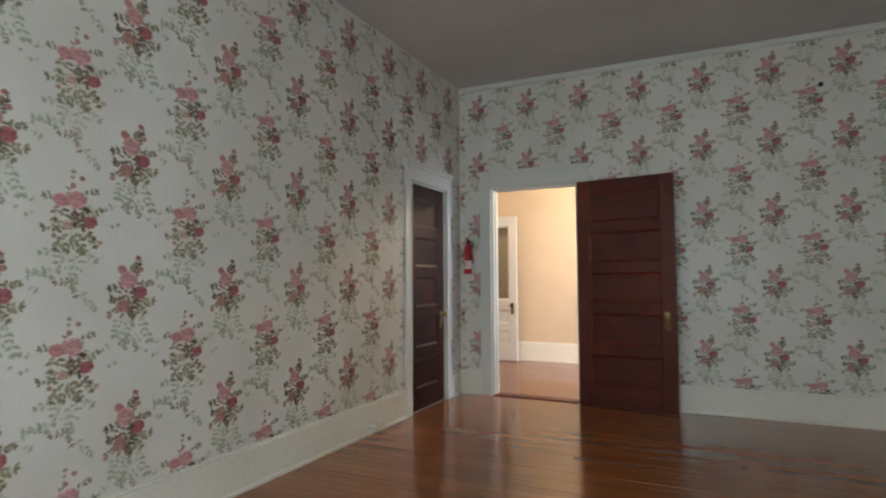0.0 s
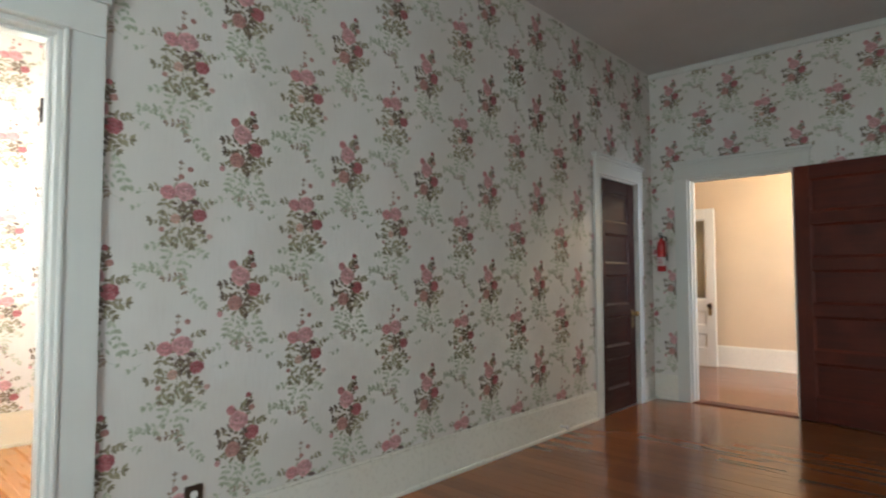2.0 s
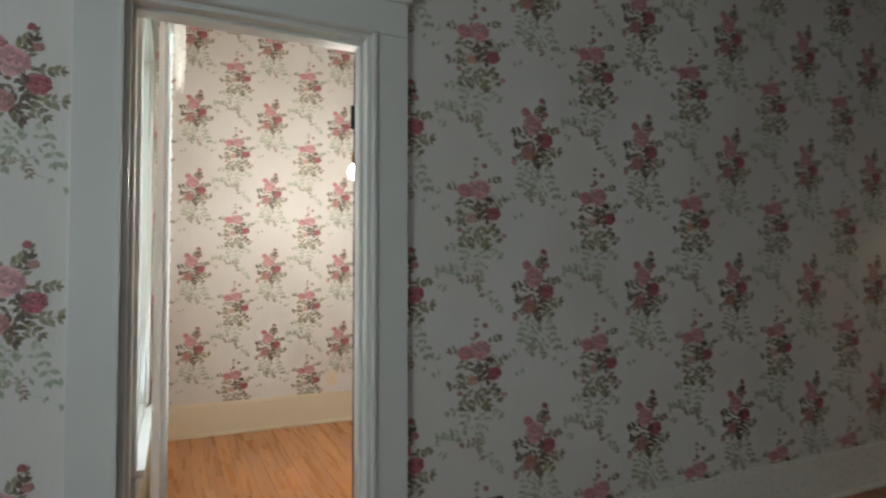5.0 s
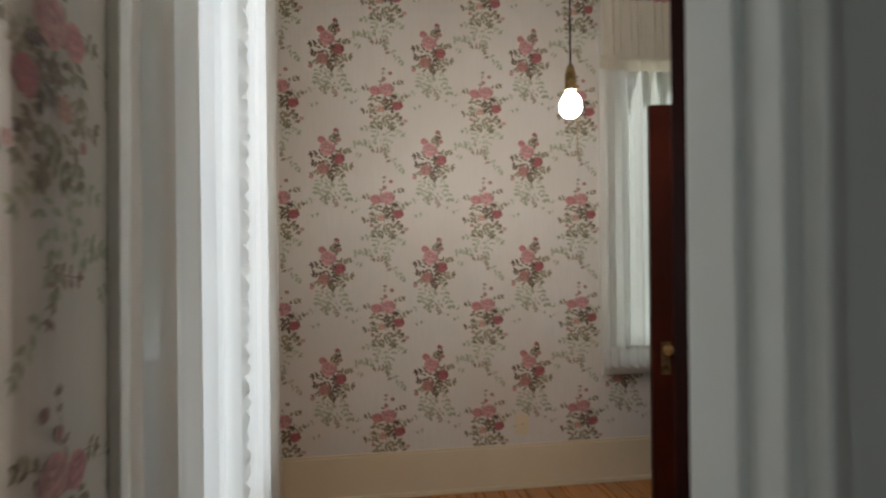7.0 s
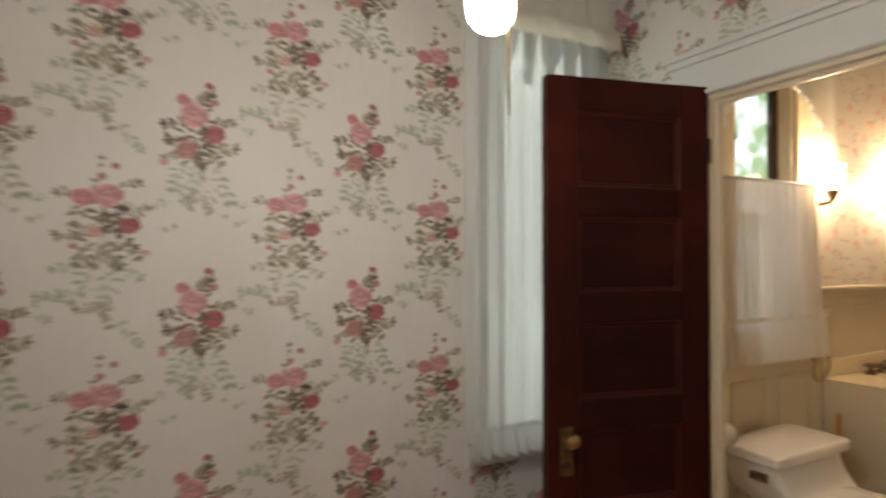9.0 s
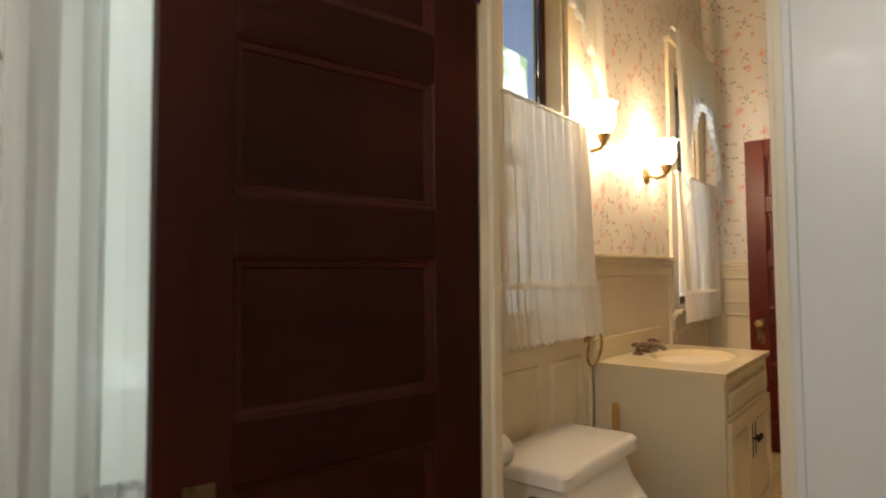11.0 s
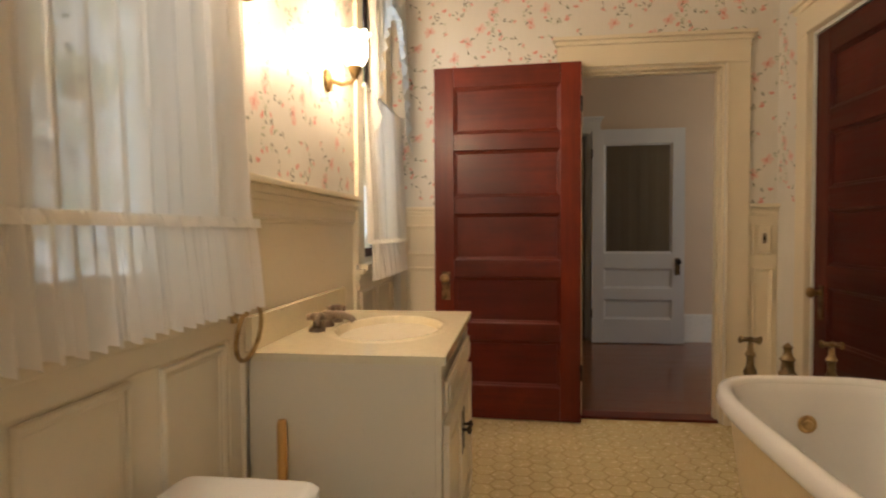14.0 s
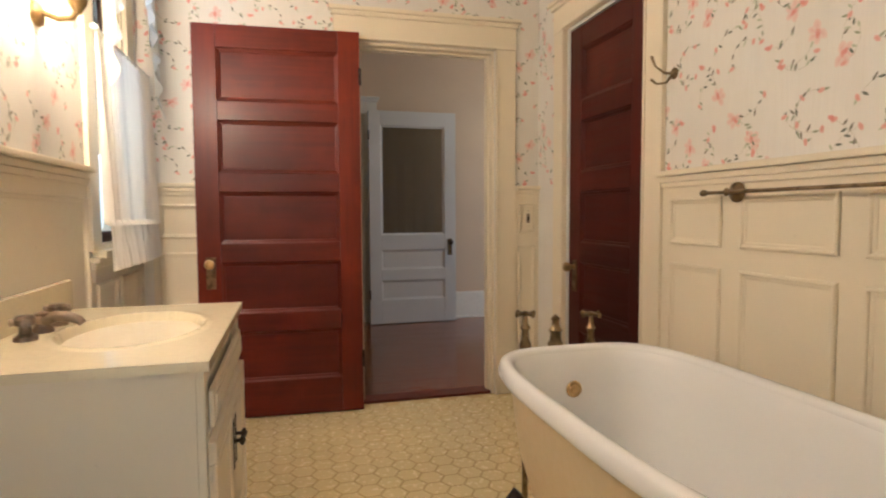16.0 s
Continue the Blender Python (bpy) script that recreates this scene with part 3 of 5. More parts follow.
# ---- windows ----
def window(name, axis, c_in, c_out, lo, hi, z0, z1, mat, sash, inward, mid=None):
    """Frame, two sashes with panes, sill and inner casing in a wall hole."""
    g = tagged(new(name), "double-hung window with painted casing", "", "", "structure")

    def b(n, u0, u1, a, d, c0, c1, m=mat, bev=0.003):
        bm = bmesh.new()
        c0, c1 = min(c0, c1), max(c0, c1)
        box(bm, *((c0, u0, a, c1, u1, d) if axis == "x" else (u0, c0, a, u1, c1, d)), bev)
        return part(n, bm, m, g)

    mid = mid or (z0 + z1) / 2
    b("frame_side", lo, lo + 0.025, z0, z1, c_out, c_in)
    b("frame_side", hi - 0.025, hi, z0, z1, c_out, c_in)
    b("frame_head", lo + 0.026, hi - 0.026, z1 - 0.025, z1, c_out, c_in)
    b("window_sill", lo - 0.06, hi + 0.06, z0 - 0.03, z0 - 0.001, c_in + 0.001 * inward, c_in + 0.05 * inward)
    b("window_sill", lo + 0.001, hi - 0.001, z0 + 0.0005, z0 + 0.02, c_out, c_in)
    cm = (c_in + c_out) / 2
    for k, (a, d, off) in enumerate(((z0 + 0.021, mid + 0.02, 0.02), (mid - 0.02, z1 - 0.026, -0.02))):
        o = cm + off * inward
        b("sash_stile", lo + 0.026, lo + 0.066, a, d, o - 0.016, o + 0.016, sash)
        b("sash_stile", hi - 0.066, hi - 0.026, a, d, o - 0.016, o + 0.016, sash)
        b("sash_rail", lo + 0.067, hi - 0.067, a, a + 0.045, o - 0.016, o + 0.016, sash)
        b("sash_rail", lo + 0.067, hi - 0.067, d - 0.04, d, o - 0.016, o + 0.016, sash)
        p = b("pane", lo + 0.0665, hi - 0.0665, a + 0.0455, d - 0.0405, o - 0.003, o + 0.003, GLASS, 0)
        p.visible_shadow = False
    t = 0.02 * inward
    e = 0.001 * inward
    b("side_casing", lo - 0.11, lo - 0.002, z0 - 0.001, z1, c_in + e, c_in + t)
    b("side_casing", hi + 0.002, hi + 0.11, z0 - 0.001, z1, c_in + e, c_in + t)
    b("head_casing", lo - 0.11, hi + 0.11, z1 + 0.001, z1 + 0.12, c_in + e, c_in + t * 1.15)
    b("cap_moulding", lo - 0.13, hi + 0.13, z1 + 0.121, z1 + 0.145, c_in + e, c_in + t * 2)
    b("apron", lo - 0.1, hi + 0.1, z0 - 0.12, z0 - 0.031, c_in + e, c_in + t)
    return g


SASH = wood("dark_sash", (0.035, 0.012, 0.008), (0.09, 0.03, 0.02), 0.4)
window("window_dressing_west", "x", WX, -2.85, 2.50, 3.00, 0.72, 2.42, WHITE, WHITE, 1)
window("window_dressing_south", "y", 0.62, 0.44, -1.72, -0.62, 0.45, 2.42, WHITE, WHITE, 1, 1.45)
window("window_bath_near", "x", BX, -2.64, 3.80, 4.30, 0.95, 2.45, CREAM, SASH, 1, 1.62)
window("window_bath_far", "x", BX, -2.64, 5.72, 6.20, 0.95, 2.45, CREAM, SASH, 1, 1.62)
window("window_bedroom_east", "x", AE, AE + 0.15, -0.3, 1.5, 0.75, 2.4, WHITE, WHITE, -1)
window("window_bedroom_south", "y", AS, AS - 0.15, 1.2, 2.4, 0.7, 2.4, WHITE, WHITE, 1)
# Added window in the unseen hall end wall, where the daylight lamp sits.
window("window_hall_east_added", "x", 2.2, 2.35, 6.9, 8.5, 0.7, 2.4, WHITE, WHITE, -1)


# ---- curtains ----
def curtain(name, label, axis, u0, u1, z0, z1, c, folds, amp=0.02, seed=0, mat=None, frill=0.0, flare=0.0, nz=12, side_frill=0):
    d = thing(name, label, "curtain", (0, 0, 0))
    mat = mat or SHEER
    part("cloth", sheet_into(bmesh.new(), u0, u1, z0 + frill, z1, c, amp, folds, nz, flare, seed, axis, hem=0.004), mat, d, "", True)
    if frill:
        part("ruffle_heading", sheet_into(bmesh.new(), u0 - 0.006, u1 + 0.006, z0 + frill - 0.006, z0 + frill + 0.016, c + flare + 0.014, amp * 0.95, int(folds * 3.1), 2, 0.0, seed + 4, axis), mat, d, "tightly gathered heading of the ruffle", True)
        part("ruffle", sheet_into(bmesh.new(), u0 - 0.008, u1 + 0.008, z0, z0 + frill + 0.012, c + flare + 0.006, amp * 0.9, int(folds * 1.9), 5, 0.012, seed + 3, axis, hem=0.005), mat, d, "gathered ruffle along the hem", True)
    if side_frill:
        bm = bmesh.new()
        rr = random.Random(seed)
        rows = []
        n = 150
        for j in range(n + 1):
            z = z0 + (z1 - z0) * j / n
            w = 0.028 + 0.012 * math.sin(j * 0.9) + rr.uniform(-0.006, 0.006)
            o = 0.012 * math.sin(j * 1.3 + rr.uniform(-0.4, 0.4))
            u = u1 if side_frill > 0 else u0
            pts = [(u, c), (u + side_frill * w * 0.5, c + 0.02 + o), (u + side_frill * w, c + 0.02 - o)]
            rows.append([bm.verts.new((p[0], p[1], z) if axis == "y" else (p[1], p[0], z)) for p in pts])
        for a, b in zip(rows, rows[1:]):
            for i in range(2):
                bm.faces.new((a[i], a[i + 1], b[i + 1], b[i]))
        part("side_ruffle", bm, mat, d, "crinkled ruffle down the edge", True)
    return d


def rod(name, label, a, b, r=0.007, mat=BRASS):
    d = thing(name, label, "curtain rod")
    part("bar", tube(bmesh.new(), [a, b], r), mat, d)
    for p in (a, b):
        part("finial", lathe(bmesh.new(), [(0.001, -0.014), (0.012, -0.006), (0.012, 0.006), (0.001, 0.014)], Matrix.Translation(p), 12), mat, d, "", True)
    return d


# dressing room, west window
curtain("lace_edged_curtain", "white sheer curtain with a lace hem at the dressing room window", "x", 2.39, 3.07, 0.66, 2.62, -2.57, 7, 0.016, 1, SHEER, 0.10)
curtain("window_valance", "cream gathered valance above the dressing room window", "x", 2.36, 3.09, 2.30, 2.70, -2.535, 15, 0.014, 2, LACE, 0.07)
rod("valance_rod", "white curtain rod above the dressing room window", (-2.555, 2.34, 2.64), (-2.555, 3.105, 2.64), 0.008, WHITE)
# dressing room, south window: two sheers, the front one with a ruffled edge
curtain("floor_length_curtain", "long white sheer curtain hanging to the floor with a ruffled edge", "y", -1.02, -0.36, 0.03, 2.62, 0.715, 5, 0.018, 5, SHEER, side_frill=-1)
curtain("floor_length_curtain", "long white sheer curtain gathered at the side of a tall window", "y", -1.87, -1.00, 0.03, 2.62, 0.70, 7, 0.020, 6, SHEER, side_frill=0)
curtain("window_valance", "white gathered valance above the tall window", "y", -1.80, -0.36, 2.28, 2.72, 0.76, 22, 0.014, 7, LACE, 0.07)
rod("valance_rod", "white curtain rod above the tall window", (-1.82, 0.735, 2.64), (-0.33, 0.735, 2.64), 0.008, WHITE)
# bathroom cafe curtains and swags
curtain("cafe_curtain", "white cafe curtain with a ruffled hem beside the toilet", "x", 3.40, 4.40, 0.92, 1.80, -2.435, 14, 0.012, 11, CAFE, 0.20, 0.02)
curtain("cafe_curtain", "white cafe curtain with a ruffled hem beyond the vanity", "x", 5.58, 6.34, 0.88, 1.77, -2.435, 11, 0.013, 12, CAFE, 0.17, 0.02)
rod("cafe_rod", "thin white cafe rod across the near bathroom window", (-2.435, 3.38, 1.79), (-2.435, 4.42, 1.79), 0.007, WHITE)
rod("cafe_rod", "thin white cafe rod across the far bathroom window", (-2.435, 5.56, 1.76), (-2.435, 6.36, 1.76), 0.007, WHITE)


def swag(name, label, y0, y1, ztop, zlong, zshort, c, seed):
    """A ruffled swag valance: short in the middle, long tails at both sides."""
    d = thing(name, label, "curtain")
    for nm, off, extra in (("cloth", 0.0, 0.0), ("ruffle", 0.012, 0.07)):
        bm = bmesh.new()
        nu, nz = 120, 12
        rows = []
        for j in range(nz + 1):
            f = j / nz
            row = []
            for i in range(nu + 1):
                g = i / nu
                e = abs(2 * g - 1)
                s = e ** 2.2
                hem = zshort + (zlong - zshort) * s
                zt = ztop if nm == "cloth" else hem + 0.015
                zb = hem if nm == "cloth" else hem - extra
                z = zb + (zt - zb) * f + (0.006 * math.sin(g * 95 + seed) * (1 - f))
                k = 1 - 0.05 * (1 - f) * e
                y = (y0 + y1) / 2 + (g - 0.5) * (y1 - y0) * k
                fr = 60 if nm == "cloth" else 120
                x = c + off + 0.014 * math.sin(g * fr + 1.5 * math.sin(4 * g + seed)) * (0.5 + 0.7 * (1 - f)) + 0.02 * (1 - f)
                row.append(bm.verts.new((x, y, z)))
            rows.append(row)
        for a, b in zip(rows, rows[1:]):
            for i in range(nu):
                bm.faces.new((a[i], a[i + 1], b[i + 1], b[i]))
        part(nm, bm, SHEER, d, "" if nm == "cloth" else "wavy ruffle along the swag", True)
    return d


swag("swag_valance", "white ruffled swag valance over the near bathroom window", 3.48, 4.50, 2.60, 1.92, 2.34, -2.42, 1)
swag("swag_valance", "white ruffled swag valance over the far bathroom window", 5.52, 6.36, 2.60, 1.62, 2.26, -2.40, 4)
rod("swag_rod", "white rod over the near bathroom window", (-2.43, 3.58, 2.59), (-2.43, 4.54, 2.59), 0.008, WHITE)
rod("swag_rod", "white rod over the far bathroom window", (-2.41, 5.48, 2.59), (-2.41, 6.40, 2.59), 0.008, WHITE)


# ---- bathroom wainscot ----
def dado(name, axis, c, out, lo, hi, cells, top=1.225, single=False):
    """Cap moulding, double bead, rails, stiles and framed sunk panels. cells: (lo, hi) of the panels."""
    g = tagged(new(name), "cream painted panelled wainscot with a moulded cap", "", "", "structure")

    def b(n, u0, u1, z0, z1, d0, d1, bev=0.002, m=CREAM):
        bm = bmesh.new()
        a, d = sorted((c + d0 * out, c + d1 * out))
        box(bm, *((a, u0, z0, d, u1, z1) if axis == "x" else (u0, a, z0, u1, d, z1)), bev)
        return part(n, bm, m, g)

    b("backing", lo, hi, 0.001, top, 0.0003, 0.008, 0)
    b("cap", lo, hi, top + 0.0002, top + 0.022, 0.0003, 0.042, 0.006)
    b("cap_bead", lo, hi, top - 0.024, top - 0.0, 0.0079, 0.026, 0.006)
    b("cap_cove", lo, hi, top - 0.044, top - 0.0242, 0.0079, 0.018, 0.004)
    b("skirting", lo, hi, 0.001, 0.16, 0.0079, 0.020)
    rows = ((0.17, top - 0.335), (top - 0.262, top - 0.085))
    if single:
        rows = ((0.17, top - 0.085),)
    for u0, u1 in cells:
        for z0, z1 in rows:
            bm = bmesh.new()
            rings = []
            for inset, d in ((0.0, 0.0082), (0.0, 0.0150), (0.003, 0.0190), (0.008, 0.0205), (0.012, 0.0175), (0.013, 0.0125), (0.021, 0.0112), (0.024, 0.0085)):
                q = ((u0 + inset, z0 + inset), (u1 - inset, z0 + inset), (u1 - inset, z1 - inset), (u0 + inset, z1 - inset))
                rings.append([bm.verts.new((c + d * out, u, z) if axis == "x" else (u, c + d * out, z)) for u, z in q])
            for p, q in zip(rings, rings[1:]):
                for k in range(4):
                    bm.faces.new((p[k], p[(k + 1) % 4], q[(k + 1) % 4], q[k]))
            part("panel_moulding", bm, CREAM, g)
    return g


dado("wainscot_bath_east", "x", EX, -1, PY + 0.075, 5.225, [(3.36, 3.60), (3.66, 3.92), (4.00, 4.36), (4.44, 4.795), (4.885, 5.16)])
dado("wainscot_bath_north_east", "y", NY - 0.0062, -1, -0.472, EX - 0.001, [(-0.455, -0.345)])
dado("wainscot_bath_north_west", "y", NY - 0.0062, -1, BX + 0.05, -1.53, [(-2.42, -2.22), (-2.14, -1.86), (-1.80, -1.60)])
dado("wainscot_bath_under_near_window", "x", BX, 1, PY + 0.075, 4.41, [(3.36, 3.66), (3.76, 4.02), (4.12, 4.38)], 0.905, True)
dado("wainscot_bath_between_windows", "x", BX, 1, 4.415, 5.605, [(4.47, 5.57)], 1.24, True)
dado("wainscot_bath_under_far_window", "x", BX, 1, 5.61, NY - 0.03, [(5.66, 5.92), (5.98, 6.30)], 0.905, True)


# ---- sanitary ware ----
def vanity():
    d = thing("vanity_cabinet", "cream vanity cabinet with two panelled doors under a marble top", "cabinet", (-2.478, 4.49, 0))
    W, D, T = 0.80, 0.51, 0.759   # along y, along x, height of the box
    bm = bmesh.new()
    box(bm, 0, 0, 0.09, D, W, T, 0.002)
    box(bm, 0.02, 0.02, 0.0, D - 0.06, W - 0.02, 0.09)
    part("body", bm, CREAM, d)
    bm = bmesh.new()
    for a, b, e, f in ((0, 0.035, 0.09, T), (W - 0.035, W, 0.09, T), (0.036, W - 0.036, T - 0.035, T), (0.036, W - 0.036, 0.09, 0.125), (0.036, W - 0.036, 0.575, 0.60), (W / 2 - 0.012, W / 2 + 0.012, 0.126, 0.574)):
        box(bm, D + 0.0002, a, e, D + 0.016, b, f, 0.001)
    part("face_frame", bm, CREAM, d)
    part("drawer_front", box(box(bmesh.new(), D + 0.0165, 0.05, 0.615, D + 0.028, W - 0.05, 0.70, 0.004), D + 0.0285, 0.075, 0.632, D + 0.033, W - 0.075, 0.683, 0.002), CREAM, d, "long false drawer front")
    for k, (a, b) in enumerate(((0.025, W / 2 - 0.003), (W / 2 + 0.003, W - 0.025))):
        bm = bmesh.new()
        for q in ((a, b, 0.115, 0.165), (a, b, 0.54, 0.59), (a, a + 0.05, 0.166, 0.539), (b - 0.05, b, 0.166, 0.539)):
            box(bm, D + 0.0165, q[0], q[2], D + 0.034, q[1], q[3], 0.003)
        box(bm, D + 0.0165, a + 0.05, 0.166, D + 0.022, b - 0.05, 0.539)
        box(bm, D + 0.0221, a + 0.075, 0.19, D + 0.030, b - 0.075, 0.515, 0.006)
        dr = part("door", bm, CREAM, d, "panelled cream cabinet door")
        y = b - 0.025 if k == 0 else a + 0.025
        part("backplate", box(bmesh.new(), D + 0.0345, y - 0.006, 0.38, D + 0.037, y + 0.006, 0.52, 0.002), DARKMETAL, dr, "long antique brass backplate")
        m = Matrix.Translation((D + 0.037, y, 0.46)) @ Euler((0, radians(90), 0)).to_matrix().to_4x4()
        part("knob", lathe(bmesh.new(), [(0.005, 0), (0.005, 0.012), (0.013, 0.018), (0.014, 0.024), (0.001, 0.03)], m, 14), DARKMETAL, dr, "small dark cabinet knob", True)
        for z in (0.17, 0.50):
            yy = a - 0.004 if k == 0 else b + 0.004
            part("hinge", tube(bmesh.new(), [(D + 0.03, yy, z), (D + 0.03, yy, z + 0.045)], 0.004, 8), CREAM, dr, "painted cabinet hinge")
    return d


vanity()
MARBLE = Nodes("cultured_marble")
_p = MARBLE.pos()
_v = MARBLE.noise(MARBLE.v("ADD", _p, MARBLE.v("MULTIPLY", MARBLE.noise(_p, 4, 4, 0.6, 1), (0.5, 0.5, 0.5))), 7, 5, 0.65)
MARBLE = MARBLE.end(MARBLE.mix(MARBLE.ramp(MARBLE.m("ABSOLUTE", MARBLE.m("SUBTRACT", _v, 0.5)), 0.0, 0.035, 0.16, 0.0), (0.78, 0.69, 0.47), (0.56, 0.47, 0.32)), 0.12)


def vanity_top():
    """Counter with an oval bowl pressed into it, and a low splash at the wall."""
    d = thing("wash_basin", "cream cultured marble vanity top with an oval basin", "sink", (-2.478, 4.47, 0.747))
    W, D, T = 0.84, 0.54, 0.035
    bm = bmesh.new()
    nx, ny = 60, 84
    cx, cy, rx, ry = 0.30, W / 2 + 0.01, 0.155, 0.225
    g = []
    for i in range(nx + 1):
        col = []
        for j in range(ny + 1):
            x, y = D * i / nx, W * j / ny
            r = math.hypot((x - cx) / rx, (y - cy) / ry)
            z = T
            if r < 1.08:
                t = max(0.0, 1 - (r / 1.08) ** 2.4)
                z = T - 0.13 * t ** 0.6 - 0.0
            elif r < 1.2:
                z = T + 0.004 * math.sin((r - 1.08) / 0.12 * math.pi)
            col.append(bm.verts.new((x, y, z)))
        g.append(col)
    for i in range(nx):
        for j in range(ny):
            bm.faces.new((g[i][j], g[i + 1][j], g[i + 1][j + 1], g[i][j + 1]))
    top = part("counter", bm, MARBLE, d, "", True)
    bm = bmesh.new()
    for q in ((0, 0, D, 0.012), (0, W - 0.012, D, W), (D - 0.012, 0.0125, D, W - 0.0125)):
        box(bm, q[0], q[1], 0.0125, q[2], q[3], T - 0.0008, 0.0)
    part("edge", bm, MARBLE, d)
    part("backsplash", box(bmesh.new(), 0.002, 0, T + 0.001, 0.022, W, T + 0.095, 0.003), MARBLE, d, "low marble splash board")
    part("drain", lathe(bmesh.new(), [(0.001, 0.002), (0.02, 0.002), (0.024, -0.001), (0.022, -0.004)], Matrix.Translation((cx, cy, T - 0.127)), 18), CHROME, d, "round sink drain", True)
    return d


vanity_top()


def faucet():
    d = thing("basin_faucet", "worn chrome widespread faucet with two cross handles", "faucet", (-2.395, 4.90, 0.783))
    bm = bmesh.new()
    lathe(bm, [(0.026, 0), (0.024, 0.012), (0.016, 0.02), (0.014, 0.04), (0.018, 0.05), (0.001, 0.056)], Matrix(), 18)
    tube(bm, [(0, 0, 0.026), (0.03, 0, 0.040), (0.06, 0, 0.038), (0.085, 0, 0.028), (0.093, 0, 0.018)], [0.016, 0.015, 0.014, 0.012, 0.010], 12)
    part("spout", bm, CHROME, d, "", True)
    for y in (-0.10, 0.10):
        bm = bmesh.new()
        lathe(bm, [(0.027, 0), (0.025, 0.010), (0.014, 0.018), (0.013, 0.034), (0.022, 0.038), (0.024, 0.052), (0.018, 0.060), (0.001, 0.062)], Matrix.Translation((0, y, 0)), 18)
        for k in range(4):
            a = k * math.pi / 2 + 0.4
            tube(bm, [(0.01 * math.cos(a), y + 0.01 * math.sin(a), 0.046), (0.032 * math.cos(a), y + 0.032 * math.sin(a), 0.046)], [0.008, 0.010], 8)
        part("handle", bm, CHROME, d, "fluted cross handle", True)
    return d


faucet()


def toilet():
    d = thing("toilet", "white one-piece low toilet with a closed lid", "toilet", (-2.44, 3.86, 0))
    # tank and body as stacked rounded sections: (x0, x1, half width, z, corner)
    def ring(bm, x0, x1, hw, z, p=4.0, seg=40):
        cx, rx = (x0 + x1) / 2, (x1 - x0) / 2
        out = []
        for i in range(seg):
            a = 2 * math.pi * i / seg
            ca, sa = math.cos(a), math.sin(a)
            out.append(bm.verts.new((cx + rx * math.copysign(abs(ca) ** (2 / p), ca), hw * math.copysign(abs(sa) ** (2 / p), sa), z)))
        return out

    def loft(spec):
        bm = bmesh.new()
        rs = [ring(bm, *s) for s in spec]
        for a, b in zip(rs, rs[1:]):
            for i in range(len(a)):
                bm.faces.new((a[i], a[(i + 1) % len(a)], b[(i + 1) % len(a)], b[i]))
        bm.faces.new(rs[0][::-1]), bm.faces.new(rs[-1])
        return bm

    part("body", loft([(0.10, 0.56, 0.115, 0.0, 3), (0.09, 0.55, 0.11, 0.03, 3), (0.06, 0.58, 0.12, 0.15, 3), (0.03, 0.66, 0.165, 0.28, 3), (0.01, 0.71, 0.19, 0.36, 2.8), (0.01, 0.70, 0.19, 0.385, 2.8)]), PORCELAIN, d, "", True)
    part("tank", loft([(0.0, 0.44, 0.20, 0.37, 5), (0.0, 0.36, 0.235, 0.41, 6), (0.0, 0.30, 0.25, 0.47, 6), (0.0, 0.265, 0.262, 0.545, 6)]), PORCELAIN, d, "low porcelain tank", True)
    part("tank_lid", loft([(-0.008, 0.280, 0.274, 0.546, 14), (-0.012, 0.292, 0.284, 0.552, 14), (-0.012, 0.292, 0.284, 0.585, 14), (-0.006, 0.284, 0.276, 0.594, 14), (0.0, 0.275, 0.268, 0.597, 14)]), PORCELAIN, d, "porcelain tank lid", True)
    part("seat", loft([(0.24, 0.715, 0.19, 0.386, 2.5), (0.235, 0.72, 0.195, 0.395, 2.5), (0.24, 0.715, 0.19, 0.405, 2.5)]), PORCELAIN, d, "white toilet seat", True)
    part("seat_lid", loft([(0.245, 0.712, 0.188, 0.406, 2.5), (0.24, 0.718, 0.193, 0.415, 2.5), (0.26, 0.70, 0.17, 0.428, 2.5), (0.34, 0.62, 0.09, 0.434, 2.5)]), PORCELAIN, d, "closed white toilet lid", True)
    bm = box(bmesh.new(), 0.16, -0.275, 0.475, 0.235, -0.252, 0.51, 0.006)
    box(bm, 0.175, -0.288, 0.482, 0.25, -0.276, 0.503, 0.004)
    part("flush_lever", bm, CHROME, d, "chrome flush lever", True)
    return d


toilet()

RUBBER = paint("black_rubber", (0.015, 0.014, 0.013), 0.6, 0.02)
PAPER = paint("tissue_paper", (0.80, 0.78, 0.73), 0.95, 0.02)
PINE = wood("pale_stick_wood", (0.55, 0.26, 0.06), (0.75, 0.42, 0.12), 0.5, 2, 20)
p_ = thing("plunger", "sink plunger with a yellow wooden stick standing beside the vanity", "plunger", (-2.33, 4.36, 0))
part("cup", lathe(bmesh.new(), [(0.065, 0.0), (0.068, 0.012), (0.06, 0.05), (0.035, 0.085), (0.018, 0.10), (0.016, 0.13), (0.001, 0.131)], Matrix(), 24), RUBBER, p_, "black rubber cup", True)
part("stick", lathe(bmesh.new(), [(0.012, 0.12), (0.0125, 0.4), (0.0125, 0.63), (0.009, 0.642), (0.001, 0.643)], Matrix(), 14), PINE, p_, "", True)
w_ = thing("waste_basket", "low round dark brown waste basket beside the toilet", "basket", (-2.02, 4.30, 0))
part("bucket", lathe(bmesh.new(), [(0.001, 0.004), (0.095, 0.0), (0.10, 0.01), (0.122, 0.235), (0.130, 0.24), (0.130, 0.25), (0.118, 0.25), (0.098, 0.02), (0.001, 0.015)], Matrix(), 32), RUBBER, w_, "", True)
